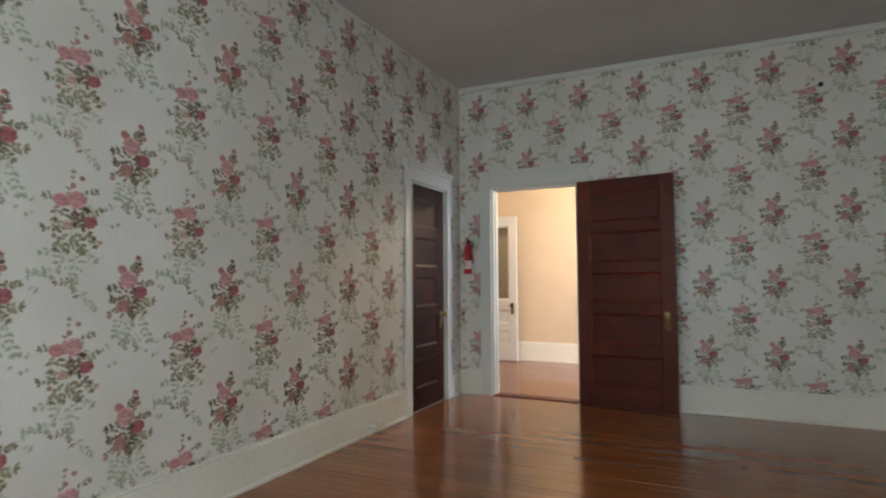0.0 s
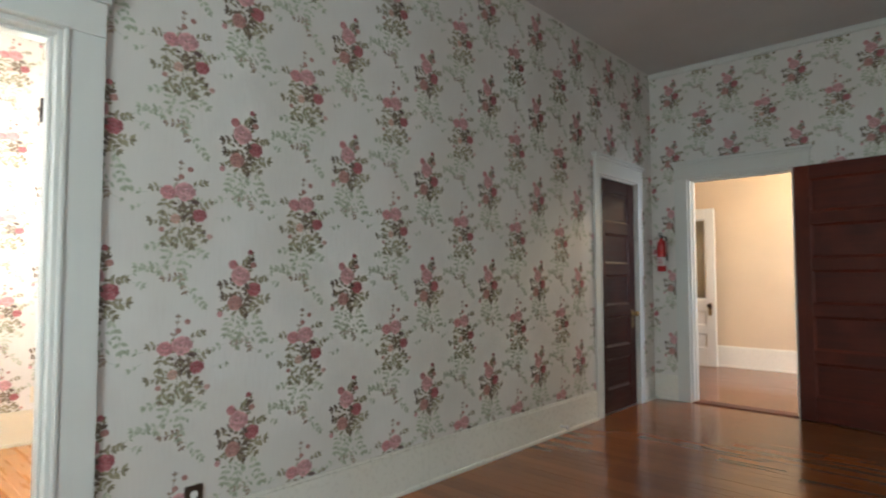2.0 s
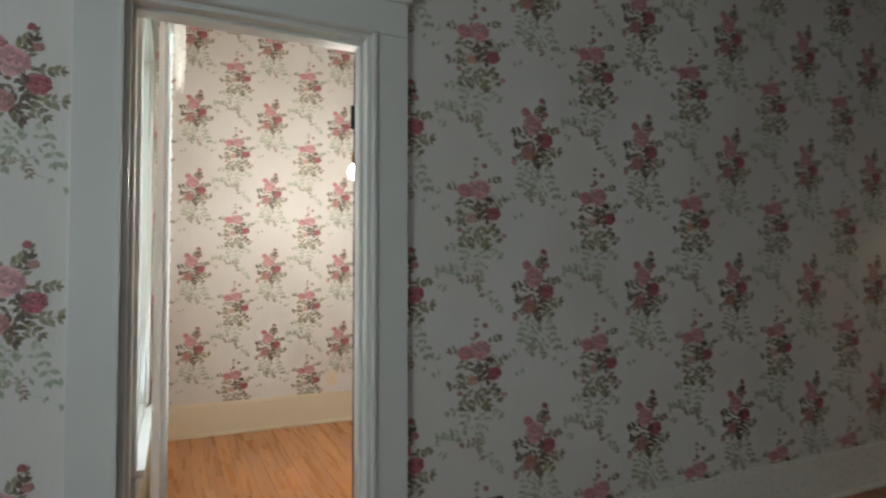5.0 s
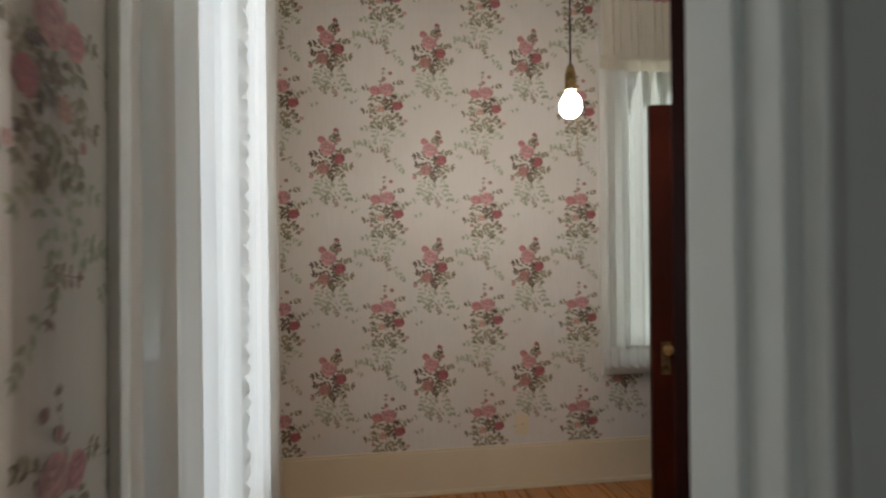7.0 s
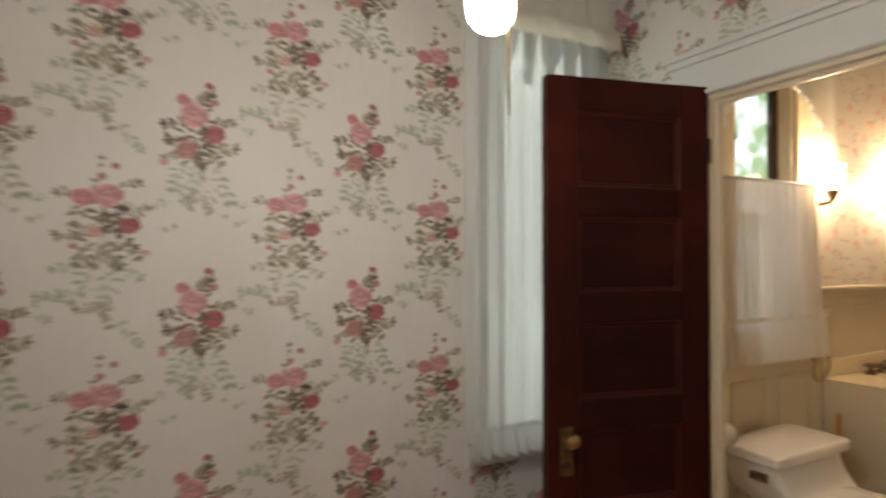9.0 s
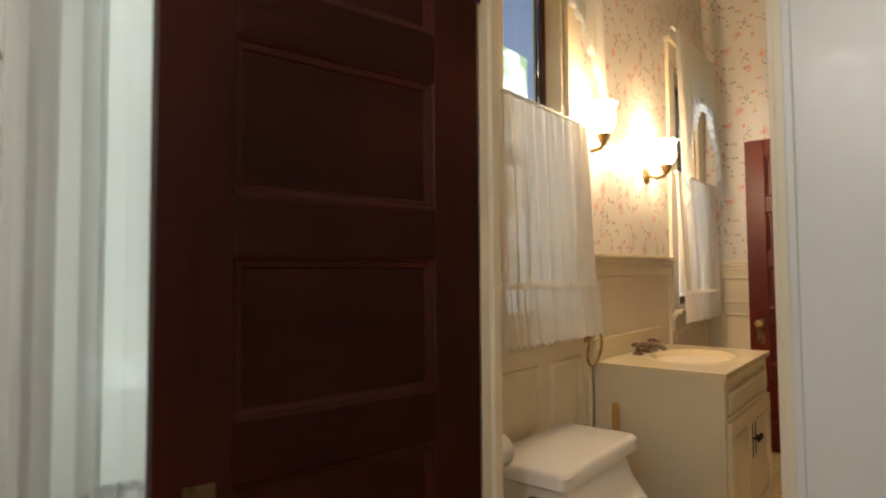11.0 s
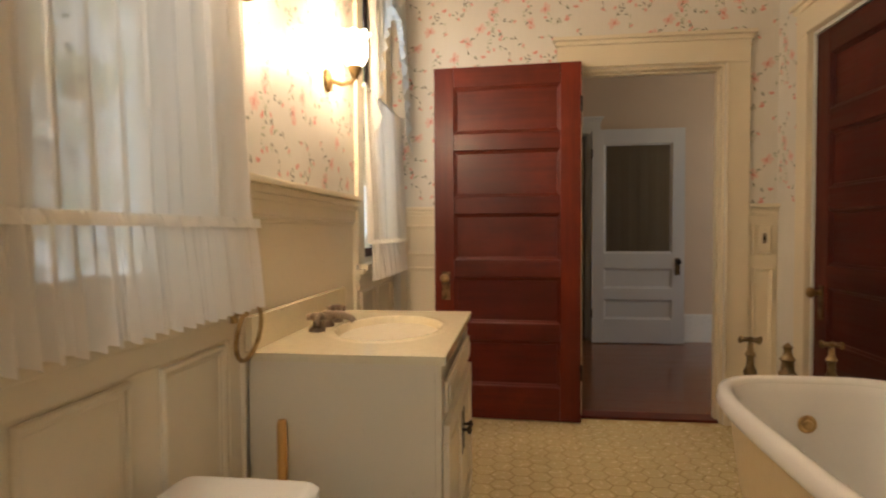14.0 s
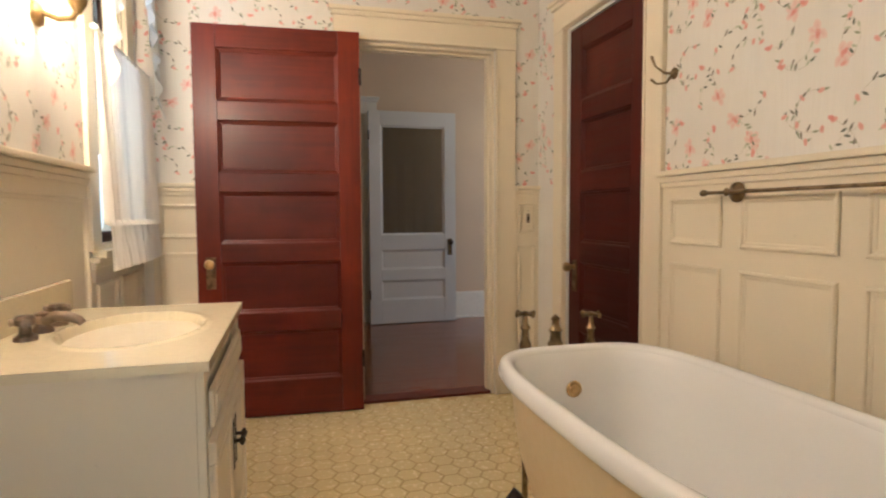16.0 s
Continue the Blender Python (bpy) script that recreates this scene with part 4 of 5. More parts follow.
c_ = thing("toilet_brush", "black toilet brush canister beside the toilet", "brush", (-2.36, 3.48, 0))
part("canister", lathe(bmesh.new(), [(0.001, 0.0), (0.048, 0.0), (0.05, 0.01), (0.042, 0.16), (0.03, 0.19), (0.001, 0.195)], Matrix(), 22), RUBBER, c_, "", True)
part("grip", lathe(bmesh.new(), [(0.008, 0.19), (0.008, 0.36), (0.012, 0.40), (0.001, 0.41)], Matrix(), 12), RUBBER, c_, "", True)

t_ = thing("toilet_paper_holder", "brass arm with a roll of white toilet paper on the wall", "paper holder", (-2.485, 3.385, 0.685))
part("rosette", lathe(bmesh.new(), [(0.001, 0.014), (0.02, 0.012), (0.026, 0.0)], Matrix.Translation((0.004, -0.02, 0.05)) @ Euler((0, radians(90), 0)).to_matrix().to_4x4(), 18), BRASS, t_, "", True)
part("arm", tube(bmesh.new(), [(0.012, -0.02, 0.05), (0.07, -0.05, 0.075), (0.17, -0.068, 0.068), (0.200, -0.070, 0.034), (0.242, -0.068, 0.006), (0.215, -0.058, 0.0), (0.215, 0.052, 0.0)], [0.006, 0.006, 0.007, 0.007, 0.008, 0.008, 0.006], 10), OLDBRASS, t_, "curved brass arm", True)
part("hub_cap", lathe(bmesh.new(), [(0.001, 0.0), (0.019, 0.001), (0.021, 0.006), (0.012, 0.011), (0.001, 0.012)], Matrix.Translation((0.215, -0.052, 0.0)) @ Euler((radians(90), 0, 0)).to_matrix().to_4x4(), 18), OLDBRASS, t_, "dark brass end cap", True)
mr = Matrix.Translation((0.215, 0.0, 0.0)) @ Euler((radians(90), 0, 0)).to_matrix().to_4x4()
part("roll", lathe(bmesh.new(), [(0.020, -0.050), (0.045, -0.050), (0.046, -0.046), (0.046, 0.046), (0.045, 0.050), (0.020, 0.050), (0.020, -0.050)], mr, 32), PAPER, t_, "white paper roll", True)

r_ = thing("towel_ring", "polished brass towel ring on the wall above the vanity end", "towel ring", (-2.478, 4.405, 0.90))
part("mount", box(lathe(bmesh.new(), [(0.024, 0.0), (0.022, 0.008), (0.012, 0.014), (0.010, 0.035), (0.013, 0.04), (0.001, 0.045)], Euler((0, radians(90), 0)).to_matrix().to_4x4(), 18), 0.0, -0.01, -0.03, 0.012, 0.01, 0.0, 0.002), BRASS, r_, "", True)
part("ring", tube(bmesh.new(), [(0.045 + 0.012 * math.sin(2 * math.pi * i / 36), 0.066 * math.cos(2 * math.pi * i / 36), -0.052 + 0.072 * math.sin(2 * math.pi * i / 36)) for i in range(36)], 0.006, 10, True), BRASS, r_, "brass ring", True)


def bathtub():
    """A roll-rim cast iron tub: square-ish far end, sloped near end."""
    d = thing("bathtub", "white roll-rim cast iron bathtub with cream painted outside", "bathtub", (-0.82, 4.32, 0))
    L, W, Z = 1.50, 0.70, 0.60
    seg = 72

    def loop(dx, l0, l1, z, p=3.2):
        out = []
        cy, ry = (l0 + l1) / 2, (l1 - l0) / 2
        for i in range(seg):
            a = 2 * math.pi * i / seg
            ca, sa = math.cos(a), math.sin(a)
            q = 2 / (4.2 if sa > 0 else 2.3)
            out.append(((W / 2 - dx) * math.copysign(abs(ca) ** q, ca), cy + ry * math.copysign(abs(sa) ** q, sa), z))
        return out

    def skin(bm, loops, cap=False):
        vs = [[bm.verts.new(p) for p in l] for l in loops]
        for a, b in zip(vs, vs[1:]):
            for i in range(seg):
                bm.faces.new((a[i], a[(i + 1) % seg], b[(i + 1) % seg], b[i]))
        if cap:
            bm.faces.new(vs[-1])
        return bm

    h = L / 2
    inner = [loop(0.045, -h + 0.045, h - 0.045, Z - 0.004), loop(0.058, -h + 0.07, h - 0.058, Z - 0.03), loop(0.07, -h + 0.12, h - 0.07, Z - 0.12), loop(0.09, -h + 0.20, h - 0.085, Z - 0.25), loop(0.115, -h + 0.29, h - 0.11, Z - 0.36), loop(0.17, -h + 0.37, h - 0.17, Z - 0.41), loop(0.25, -h + 0.5, h - 0.28, Z - 0.425)]
    part("basin", skin(bmesh.new(), inner, True), ENAMEL, d, "white enamel inside", True)
    rim = [loop(0.045, -h + 0.045, h - 0.045, Z - 0.004)]
    for k in range(9):
        a = math.pi * k / 8
        rim.append(loop(0.022 + 0.022 * math.cos(a), -h + 0.022 + 0.022 * math.cos(a), h - 0.022 - 0.022 * math.cos(a), Z - 0.004 + 0.022 * math.sin(a)))
    rim += [loop(-0.004, -h - 0.004, h + 0.004, Z - 0.02), loop(0.004, -h + 0.004, h - 0.004, Z - 0.036), loop(0.03, -h + 0.03, h - 0.03, Z - 0.04)]
    part("rim", skin(bmesh.new(), rim), ENAMEL, d, "rolled white rim", True)
    out = [loop(0.032, -h + 0.032, h - 0.032, Z - 0.038), loop(0.045, -h + 0.08, h - 0.04, Z - 0.15), loop(0.065, -h + 0.16, h - 0.055, Z - 0.28), loop(0.10, -h + 0.26, h - 0.09, Z - 0.40), loop(0.16, -h + 0.36, h - 0.16, Z - 0.455), loop(0.25, -h + 0.5, h - 0.27, Z - 0.465)]
    part("shell", skin(bmesh.new(), out, True), paint("tub_cream_paint", (0.62, 0.50, 0.30), 0.5, 0.04), d, "cream painted cast iron outside", True)
    for sx in (-1, 1):
        for y in (-h + 0.42, h - 0.16):
            bm = bmesh.new()
            tube(bm, [(0.24 * sx, y, 0.17), (0.29 * sx, y, 0.12), (0.27 * sx, y, 0.06), (0.30 * sx, y, 0.02)], [0.03, 0.028, 0.018, 0.016], 12)
            lathe(bm, [(0.001, 0.0), (0.03, 0.0), (0.034, 0.018), (0.02, 0.035), (0.001, 0.04)], Matrix.Translation((0.305 * sx, y, 0)), 16)
            part("foot", bm, DARKMETAL, d, "dark claw foot", True)
    m = Matrix.Translation((-0.01, h - 0.080, Z - 0.125)) @ Euler((radians(90), 0, 0)).to_matrix().to_4x4()
    part("overflow_plate", lathe(bmesh.new(), [(0.001, 0.008), (0.012, 0.008), (0.016, 0.004), (0.026, 0.006), (0.030, 0.0)], m, 24), BRASS, d, "round brass overflow plate", True)
    part("drain", lathe(bmesh.new(), [(0.001, 0.004), (0.02, 0.004), (0.028, 0.0)], Matrix.Translation((0, h - 0.36, Z - 0.424)), 18), BRASS, d, "brass tub drain", True)
    return d


bathtub()


def tub_tap(name, place, top, cross=True):
    d = thing(name, "aged brass standing tub tap with a cross handle" if cross else "aged brass waste control behind the bathtub", "tap", place)
    part("supply_pipe", tube(bmesh.new(), [(0, 0, 0.0), (0, 0, top - 0.10)], 0.011, 12), OLDBRASS, d, "bare brass supply pipe", True)
    part("base_flange", lathe(bmesh.new(), [(0.034, 0.0), (0.03, 0.008), (0.013, 0.014)], Matrix(), 18), OLDBRASS, d, "", True)
    z = top - 0.10
    if cross:
        part("valve", lathe(bmesh.new(), [(0.012, z - 0.06), (0.02, z - 0.04), (0.022, z - 0.02), (0.013, z), (0.012, z + 0.03), (0.019, z + 0.04), (0.011, z + 0.055), (0.008, z + 0.085)], Matrix(), 18), OLDBRASS, d, "turned brass valve body", True)
        bm = lathe(bmesh.new(), [(0.008, z + 0.084), (0.014, z + 0.088), (0.014, z + 0.098), (0.001, z + 0.104)], Matrix(), 16)
        for k in range(4):
            a = k * math.pi / 2 + 0.35
            c, s = math.cos(a), math.sin(a)
            tube(bm, [(0.008 * c, 0.008 * s, z + 0.092), (0.03 * c, 0.03 * s, z + 0.092), (0.042 * c, 0.042 * s, z + 0.092)], [0.006, 0.006, 0.010], 10)
        part("handle", bm, OLDBRASS, d, "four-armed cross handle", True)
    else:
        part("spout", lathe(bmesh.new(), [(0.014, z - 0.08), (0.026, z - 0.06), (0.03, z - 0.01), (0.022, z), (0.02, z + 0.03), (0.027, z + 0.04), (0.015, z + 0.055), (0.013, z + 0.075), (0.018, z + 0.085), (0.001, z + 0.1)], Matrix(), 20), OLDBRASS, d, "", True)
    return d


tub_tap("tub_tap", (-0.945, 5.15, 0), 0.725)
tub_tap("tub_tap", (-0.69, 5.13, 0), 0.715)
tub_tap("tub_waste_control", (-0.80, 5.20, 0), 0.70, False)

# ---- bathroom wall hardware ----
h_ = thing("towel_rod", "long brass towel rod on round rosettes below the wainscot cap", "towel rod", (EX - 0.012, 0, 1.15))
part("bar", tube(bmesh.new(), [(-0.055, 3.70, 0), (-0.055, 4.90, 0)], 0.006, 12), OLDBRASS, h_, "", True)
for y in (4.80, 3.78):
    m = Matrix.Translation((-0.012, y, 0)) @ Euler((0, radians(-90), 0)).to_matrix().to_4x4()
    part("bracket", lathe(bmesh.new(), [(0.034, 0.0), (0.033, 0.006), (0.022, 0.012), (0.012, 0.018), (0.010, 0.036), (0.014, 0.044), (0.001, 0.052)], m, 22), OLDBRASS, h_, "round brass rosette", True)
part("finial", lathe(bmesh.new(), [(0.006, 0.0), (0.011, 0.006), (0.011, 0.02), (0.001, 0.026)], Matrix.Translation((-0.055, 4.895, 0)) @ Euler((radians(-90), 0, 0)).to_matrix().to_4x4(), 14), OLDBRASS, h_, "", True)
k_ = thing("coat_hook", "double aged brass coat hook on the papered wall", "hook", (EX - 0.002, 5.165, 1.62))
part("rosette", lathe(bmesh.new(), [(0.022, 0.0), (0.020, 0.006), (0.01, 0.012), (0.001, 0.014)], Euler((0, radians(-90), 0)).to_matrix().to_4x4(), 18), OLDBRASS, k_, "", True)
part("upper_arm", tube(bmesh.new(), [(-0.01, 0, 0), (-0.03, 0.02, 0.005), (-0.055, 0.045, 0.035), (-0.065, 0.055, 0.075)], [0.006, 0.005, 0.004, 0.006], 10), OLDBRASS, k_, "", True)
part("lower_arm", tube(bmesh.new(), [(-0.01, 0, -0.005), (-0.03, 0.012, -0.035), (-0.055, 0.035, -0.035), (-0.065, 0.055, -0.015)], [0.006, 0.005, 0.004, 0.006], 10), OLDBRASS, k_, "", True)


def plate(name, label, cat, place, rz, w, h, mat, kind):
    """A small electric cover plate standing 5 mm proud, facing local -y."""
    d = thing(name, label, cat, place, rz)
    part("cover", box(bmesh.new(), -w / 2, -0.006, -h / 2, w / 2, -0.001, h / 2, 0.002), mat, d)
    if kind == "switch":
        part("toggle", box(bmesh.new(), -0.005, -0.016, -0.010, 0.005, -0.0065, 0.012, 0.002), DARKMETAL, d, "small dark toggle")
        part("slot", box(bmesh.new(), -0.010, -0.0075, -0.028, 0.010, -0.0062, 0.028, 0.0), CHROME, d, "metal toggle surround")
    else:
        for z in (-0.020, 0.020):
            part("socket", lathe(bmesh.new(), [(0.001, 0.0028), (0.0155, 0.0028), (0.0165, 0.0)], Matrix.Translation((0, -0.0062, z)) @ Euler((radians(90), 0, 0)).to_matrix().to_4x4(), 18), ENAMEL if kind == "dark" else mat, d, "round socket face")
    for z in ((-0.045, 0.045) if kind == "switch" else (0.0,)):
        part("screw", lathe(bmesh.new(), [(0.001, 0.001), (0.003, 0.0)], Matrix.Translation((0, -0.0063, z)) @ Euler((radians(90), 0, 0)).to_matrix().to_4x4(), 8), CHROME, d)
    return d


BROWNPL = paint("brown_plate", (0.05, 0.03, 0.02), 0.35, 0.02)
plate("light_switch", "cream switch plate on the bathroom wainscot beside the hall door", "light switch", (-0.40, NY - 0.036, 1.055), 0, 0.055, 0.13, CREAM, "switch")
plate("wall_outlet", "brown outlet plate with white sockets low on the papered wall", "outlet", (0.001, 1.89, 0.285), 90, 0.075, 0.115, BROWNPL, "dark")
plate("wall_outlet", "ivory outlet plate low on the dressing room wall", "outlet", (WX + 0.001, 1.925, 0.345), 90, 0.072, 0.112, CREAM, "plain")
s_ = thing("door_stop", "white knob door stop on the baseboard", "door stop", (0.021, 4.66, 0.06))
part("stem", lathe(bmesh.new(), [(0.014, 0.0), (0.008, 0.006), (0.007, 0.045), (0.018, 0.05), (0.020, 0.062), (0.001, 0.07)], Euler((0, radians(90), 0)).to_matrix().to_4x4(), 18), ENAMEL, s_, "", True)
b_ = thing("wall_hook", "small black hook high on the papered north wall", "hook", (3.25, NY - 0.001, 2.765))
part("peg", lathe(bmesh.new(), [(0.020, 0.0), (0.018, 0.01), (0.008, 0.016), (0.008, 0.03), (0.012, 0.036), (0.001, 0.04)], Euler((radians(90), 0, 0)).to_matrix().to_4x4(), 14), DARKMETAL, b_, "", True)


# ---- fire extinguisher ----
RED = paint("red_enamel", (0.45, 0.02, 0.02), 0.25, 0.02)
e_ = thing("fire_extinguisher", "small red fire extinguisher hanging by the hall door", "fire extinguisher", (0.115, NY - 0.062, 1.23))
part("cylinder", lathe(bmesh.new(), [(0.001, 0.0), (0.036, 0.002), (0.041, 0.012), (0.041, 0.25), (0.036, 0.285), (0.018, 0.305), (0.016, 0.32), (0.001, 0.321)], Matrix(), 26), RED, e_, "", True)
part("label_band", lathe(bmesh.new(), [(0.0412, 0.055), (0.0418, 0.058), (0.0418, 0.135), (0.0412, 0.138)], Matrix(), 26), ENAMEL, e_, "white paper label", True)
bm = bmesh.new()
for z in (0.07, 0.085, 0.10, 0.115):
    box(bm, -0.022, -0.0445, z, 0.022, -0.036, z + 0.006)
part("label_bars", bm, RED, e_, "red bars on the label")
bm = lathe(bmesh.new(), [(0.015, 0.315), (0.016, 0.345), (0.001, 0.35)], Matrix(), 14)
box(bm, -0.008, -0.06, 0.345, 0.008, 0.03, 0.355, 0.002)
box(bm, -0.008, -0.055, 0.366, 0.008, 0.02, 0.374, 0.002)
part("valve", bm, DARKMETAL, e_, "dark squeeze valve")
part("hose", tube(bmesh.new(), [(0.016, 0, 0.335), (0.045, 0, 0.33), (0.056, 0, 0.29), (0.054, 0, 0.15), (0.05, 0, 0.10)], 0.007, 10), RUBBER, e_, "black rubber hose", True)
part("bracket", box(bmesh.new(), -0.02, 0.043, 0.10, 0.02, 0.058, 0.30, 0.002), DARKMETAL, e_, "steel wall bracket")

# ---- bare bulb ----
u_ = thing("hanging_bulb", "lit bare bulb in a brass socket on a ceiling cord", "pendant lamp", (-1.445, 1.752, -0.022))
part("cord", tube(bmesh.new(), [(0, 0, 1.965), (0.003, 0, 2.3), (0, 0.002, 2.8), (0, 0, H - 0.03)], 0.0035, 8), DARKMETAL, u_, "thin dark cord", True)
part("canopy", lathe(bmesh.new(), [(0.045, H - 0.001), (0.04, H - 0.02), (0.01, H - 0.035)], Matrix(), 20), BRASS, u_, "brass ceiling canopy", True)
part("socket", lathe(bmesh.new(), [(0.006, 1.972), (0.012, 1.965), (0.016, 1.945), (0.019, 1.94), (0.019, 1.895), (0.021, 1.89), (0.021, 1.882)], Matrix(), 20), BRASS, u_, "brass lamp socket", True)
o = part("bulb", lathe(bmesh.new(), [(0.013, 1.884), (0.016, 1.874), (0.029, 1.860), (0.037, 1.840), (0.0385, 1.825), (0.035, 1.807), (0.024, 1.793), (0.012, 1.787), (0.001, 1.786)], Matrix(), 24), BULB, u_, "glowing round bulb", True)
o.visible_shadow = False
part("pull_chain", tube(bmesh.new(), [(0.02, 0.004, 1.90), (0.041, 0.005, 1.82), (0.040, 0.006, 1.74), (0.041, 0.006, 1.65)], 0.0017, 6), BRASS, u_, "short brass pull chain", True)
part("pull_thread", tube(bmesh.new(), [(0.041, 0.006, 1.649), (0.043, 0.007, 1.45), (0.041, 0.005, 1.24)], 0.0006, 5), ENAMEL, u_, "hair-thin white thread", True)


# ---- sconces ----
def sconce(label, y, z):
    d = thing("wall_sconce", label, "wall lamp", (BX, y, z))
    m = Euler((0, radians(90), 0)).to_matrix().to_4x4()
    part("wall_plate", lathe(bmesh.new(), [(0.045, 0.001), (0.042, 0.012), (0.02, 0.02), (0.001, 0.022)], m, 24), BRASS, d, "", True)
    part("arm", tube(bmesh.new(), [(0.015, 0, 0), (0.06, 0, -0.018), (0.10, 0, -0.012), (0.115, 0, 0.012), (0.115, 0, 0.035)], 0.009, 12), BRASS, d, "curved brass arm", True)
    part("cup", lathe(bmesh.new(), [(0.010, 0.0), (0.014, 0.012), (0.024, 0.03), (0.028, 0.05), (0.024, 0.052)], Matrix.Translation((0.115, 0, 0.0)), 20), BRASS, d, "brass shade holder", True)
    bm = bmesh.new()
    seg = 40
    prof = [(0.024, 0.048), (0.040, 0.065), (0.050, 0.09), (0.050, 0.12), (0.044, 0.145), (0.052, 0.168), (0.060, 0.178)]
    rings = []
    for k, (r, zz) in enumerate(prof):
        f = 0.07 * k / 6
        rings.append([bm.verts.new((0.115 + r * (1 + f * math.sin(8 * a)) * math.cos(a), r * (1 + f * math.sin(8 * a)) * math.sin(a), zz + 0.05 * f * math.sin(8 * a))) for a in [2 * math.pi * i / seg for i in range(seg)]])
    for a, b in zip(rings, rings[1:]):
        for i in range(seg):
            bm.faces.new((a[i], a[(i + 1) % seg], b[(i + 1) % seg], b[i]))
    s = part("shade", bm, SHADE, d, "glowing ruffled tulip glass shade", True)
    s.visible_shadow = False
    return d


sconce("brass wall sconce with a lit tulip shade beside the near window", 4.43, 1.715)
sconce("brass wall sconce with a lit tulip shade beside the far window", 5.24, 1.70)

# ---- thresholds ----
structure("threshold_hall_bedroom", box(bmesh.new(), 0.36, NY - 0.01, -0.008, 1.23, NY + 0.14, 0.010, 0.004), DOORWOOD, "worn wooden threshold")
structure("threshold_hall_bath", box(bmesh.new(), -1.395, NY + 0.02, -0.008, -0.605, NY + 0.14, 0.010, 0.004), DOORWOOD, "worn wooden threshold")
structure("threshold_bath", box(bmesh.new(), -2.12, PY - 0.01, -0.008, -1.55, PY + 0.075, 0.010, 0.004), DOORWOOD, "worn wooden threshold")
structure("threshold_opening", box(bmesh.new(), -0.15, 0.64, -0.008, 0.0, 1.37, 0.006, 0.003), DOORWOOD, "worn wooden threshold")

# ---- garden tree outside the bathroom ----
LEAF = Nodes("tree_leaf")
LEAF = LEAF.end(LEAF.mix(LEAF.node("ShaderNodeNewGeometry", 8), (0.06, 0.14, 0.03), (0.16, 0.30, 0.07)), 0.6, Subsurface_Weight=0.0)
BARK = paint("bark", (0.12, 0.09, 0.06), 0.9, 0.15)


def tree(place, seed):
    rr = random.Random(seed)
    d = thing("garden_tree", "leafy green tree standing in the garden outside the windows", "tree", place)
    bm = bmesh.new()
    tube(bm, [(0, 0, 0), (0.05, 0.02, 1.2), (-0.03, 0.1, 2.4), (0.05, 0.15, 3.6)], [0.16, 0.12, 0.09, 0.04], 10)
    ends = []
    for k in range(9):
        a, z = k * 2.4, 1.0 + 0.28 * k
        e = Vector((math.cos(a) * (1.3 - 0.07 * k), math.sin(a) * (1.3 - 0.07 * k), z + 0.8))
        tube(bm, [(0, 0, z), e * 0.5 + Vector((0, 0, z * 0.5 + 0.05)), e], [0.05, 0.035, 0.012], 6)
        ends.append(e)
    part("trunk", bm, BARK, d)
    verts, faces = [], []
    for i in range(5200):
        e = rr.choice(ends) + Vector([rr.gauss(0, 0.42) for _ in range(3)])
        q = Euler([rr.uniform(0, 6.28) for _ in range(3)]).to_matrix()
        s = rr.uniform(0.05, 0.10)
        k = len(verts)
        verts += [e + q @ Vector(v) * s for v in ((-1, 0, 0), (0, -0.45, 0.1), (1, 0, 0), (0, 0.45, 0.1))]
        faces.append((k, k + 1, k + 2, k + 3))
    me = bpy.data.meshes.new("crown")
    me.from_pydata([tuple(v) for v in verts], [], faces)
    me.materials.append(LEAF)
    c = new("crown", me)
    c.parent = d
    return d


tree((-6.2, 5.6, -0.8), 3)
tree((-6.6, 3.0, -0.8), 5)
tree((-5.9, 0.3, -0.8), 7)


# ---- hazy garden beyond the windows: added sheets with daylight put into their glow ----
GARDEN_GLOW = Nodes("garden_backdrop_glow")
_q = GARDEN_GLOW.noise(GARDEN_GLOW.pos(), 0.9, 6, 0.65)
GARDEN_GLOW = GARDEN_GLOW.end((0.2, 0.3, 0.15), 1.0, None, Emission_Color=GARDEN_GLOW.mix(GARDEN_GLOW.ramp(_q, 0.42, 0.58), (0.22, 0.32, 0.17), (0.86, 0.93, 0.95)), Emission_Strength=3.0)
structure("backdrop_west", box(bmesh.new(), -12.1, -12, -0.8, -12.0, 20, 9), GARDEN_GLOW, "added glowing sheet for the bright hazy garden far beyond the windows")
structure("backdrop_south", box(bmesh.new(), -12, -12.1, -0.8, 12, -12.0, 9), GARDEN_GLOW, "added glowing sheet for the bright hazy garden far beyond the windows")


# ---- wallpaper prints ----
INK_LEAF = {"dark": ((0.085, 0.055, 0.038), (0.16, 0.12, 0.07)), "mid": ((0.16, 0.135, 0.08), (0.28, 0.255, 0.155)), "pale": ((0.27, 0.295, 0.205), (0.41, 0.43, 0.33)), "twig": ((0.22, 0.14, 0.11), (0.34, 0.29, 0.20))}


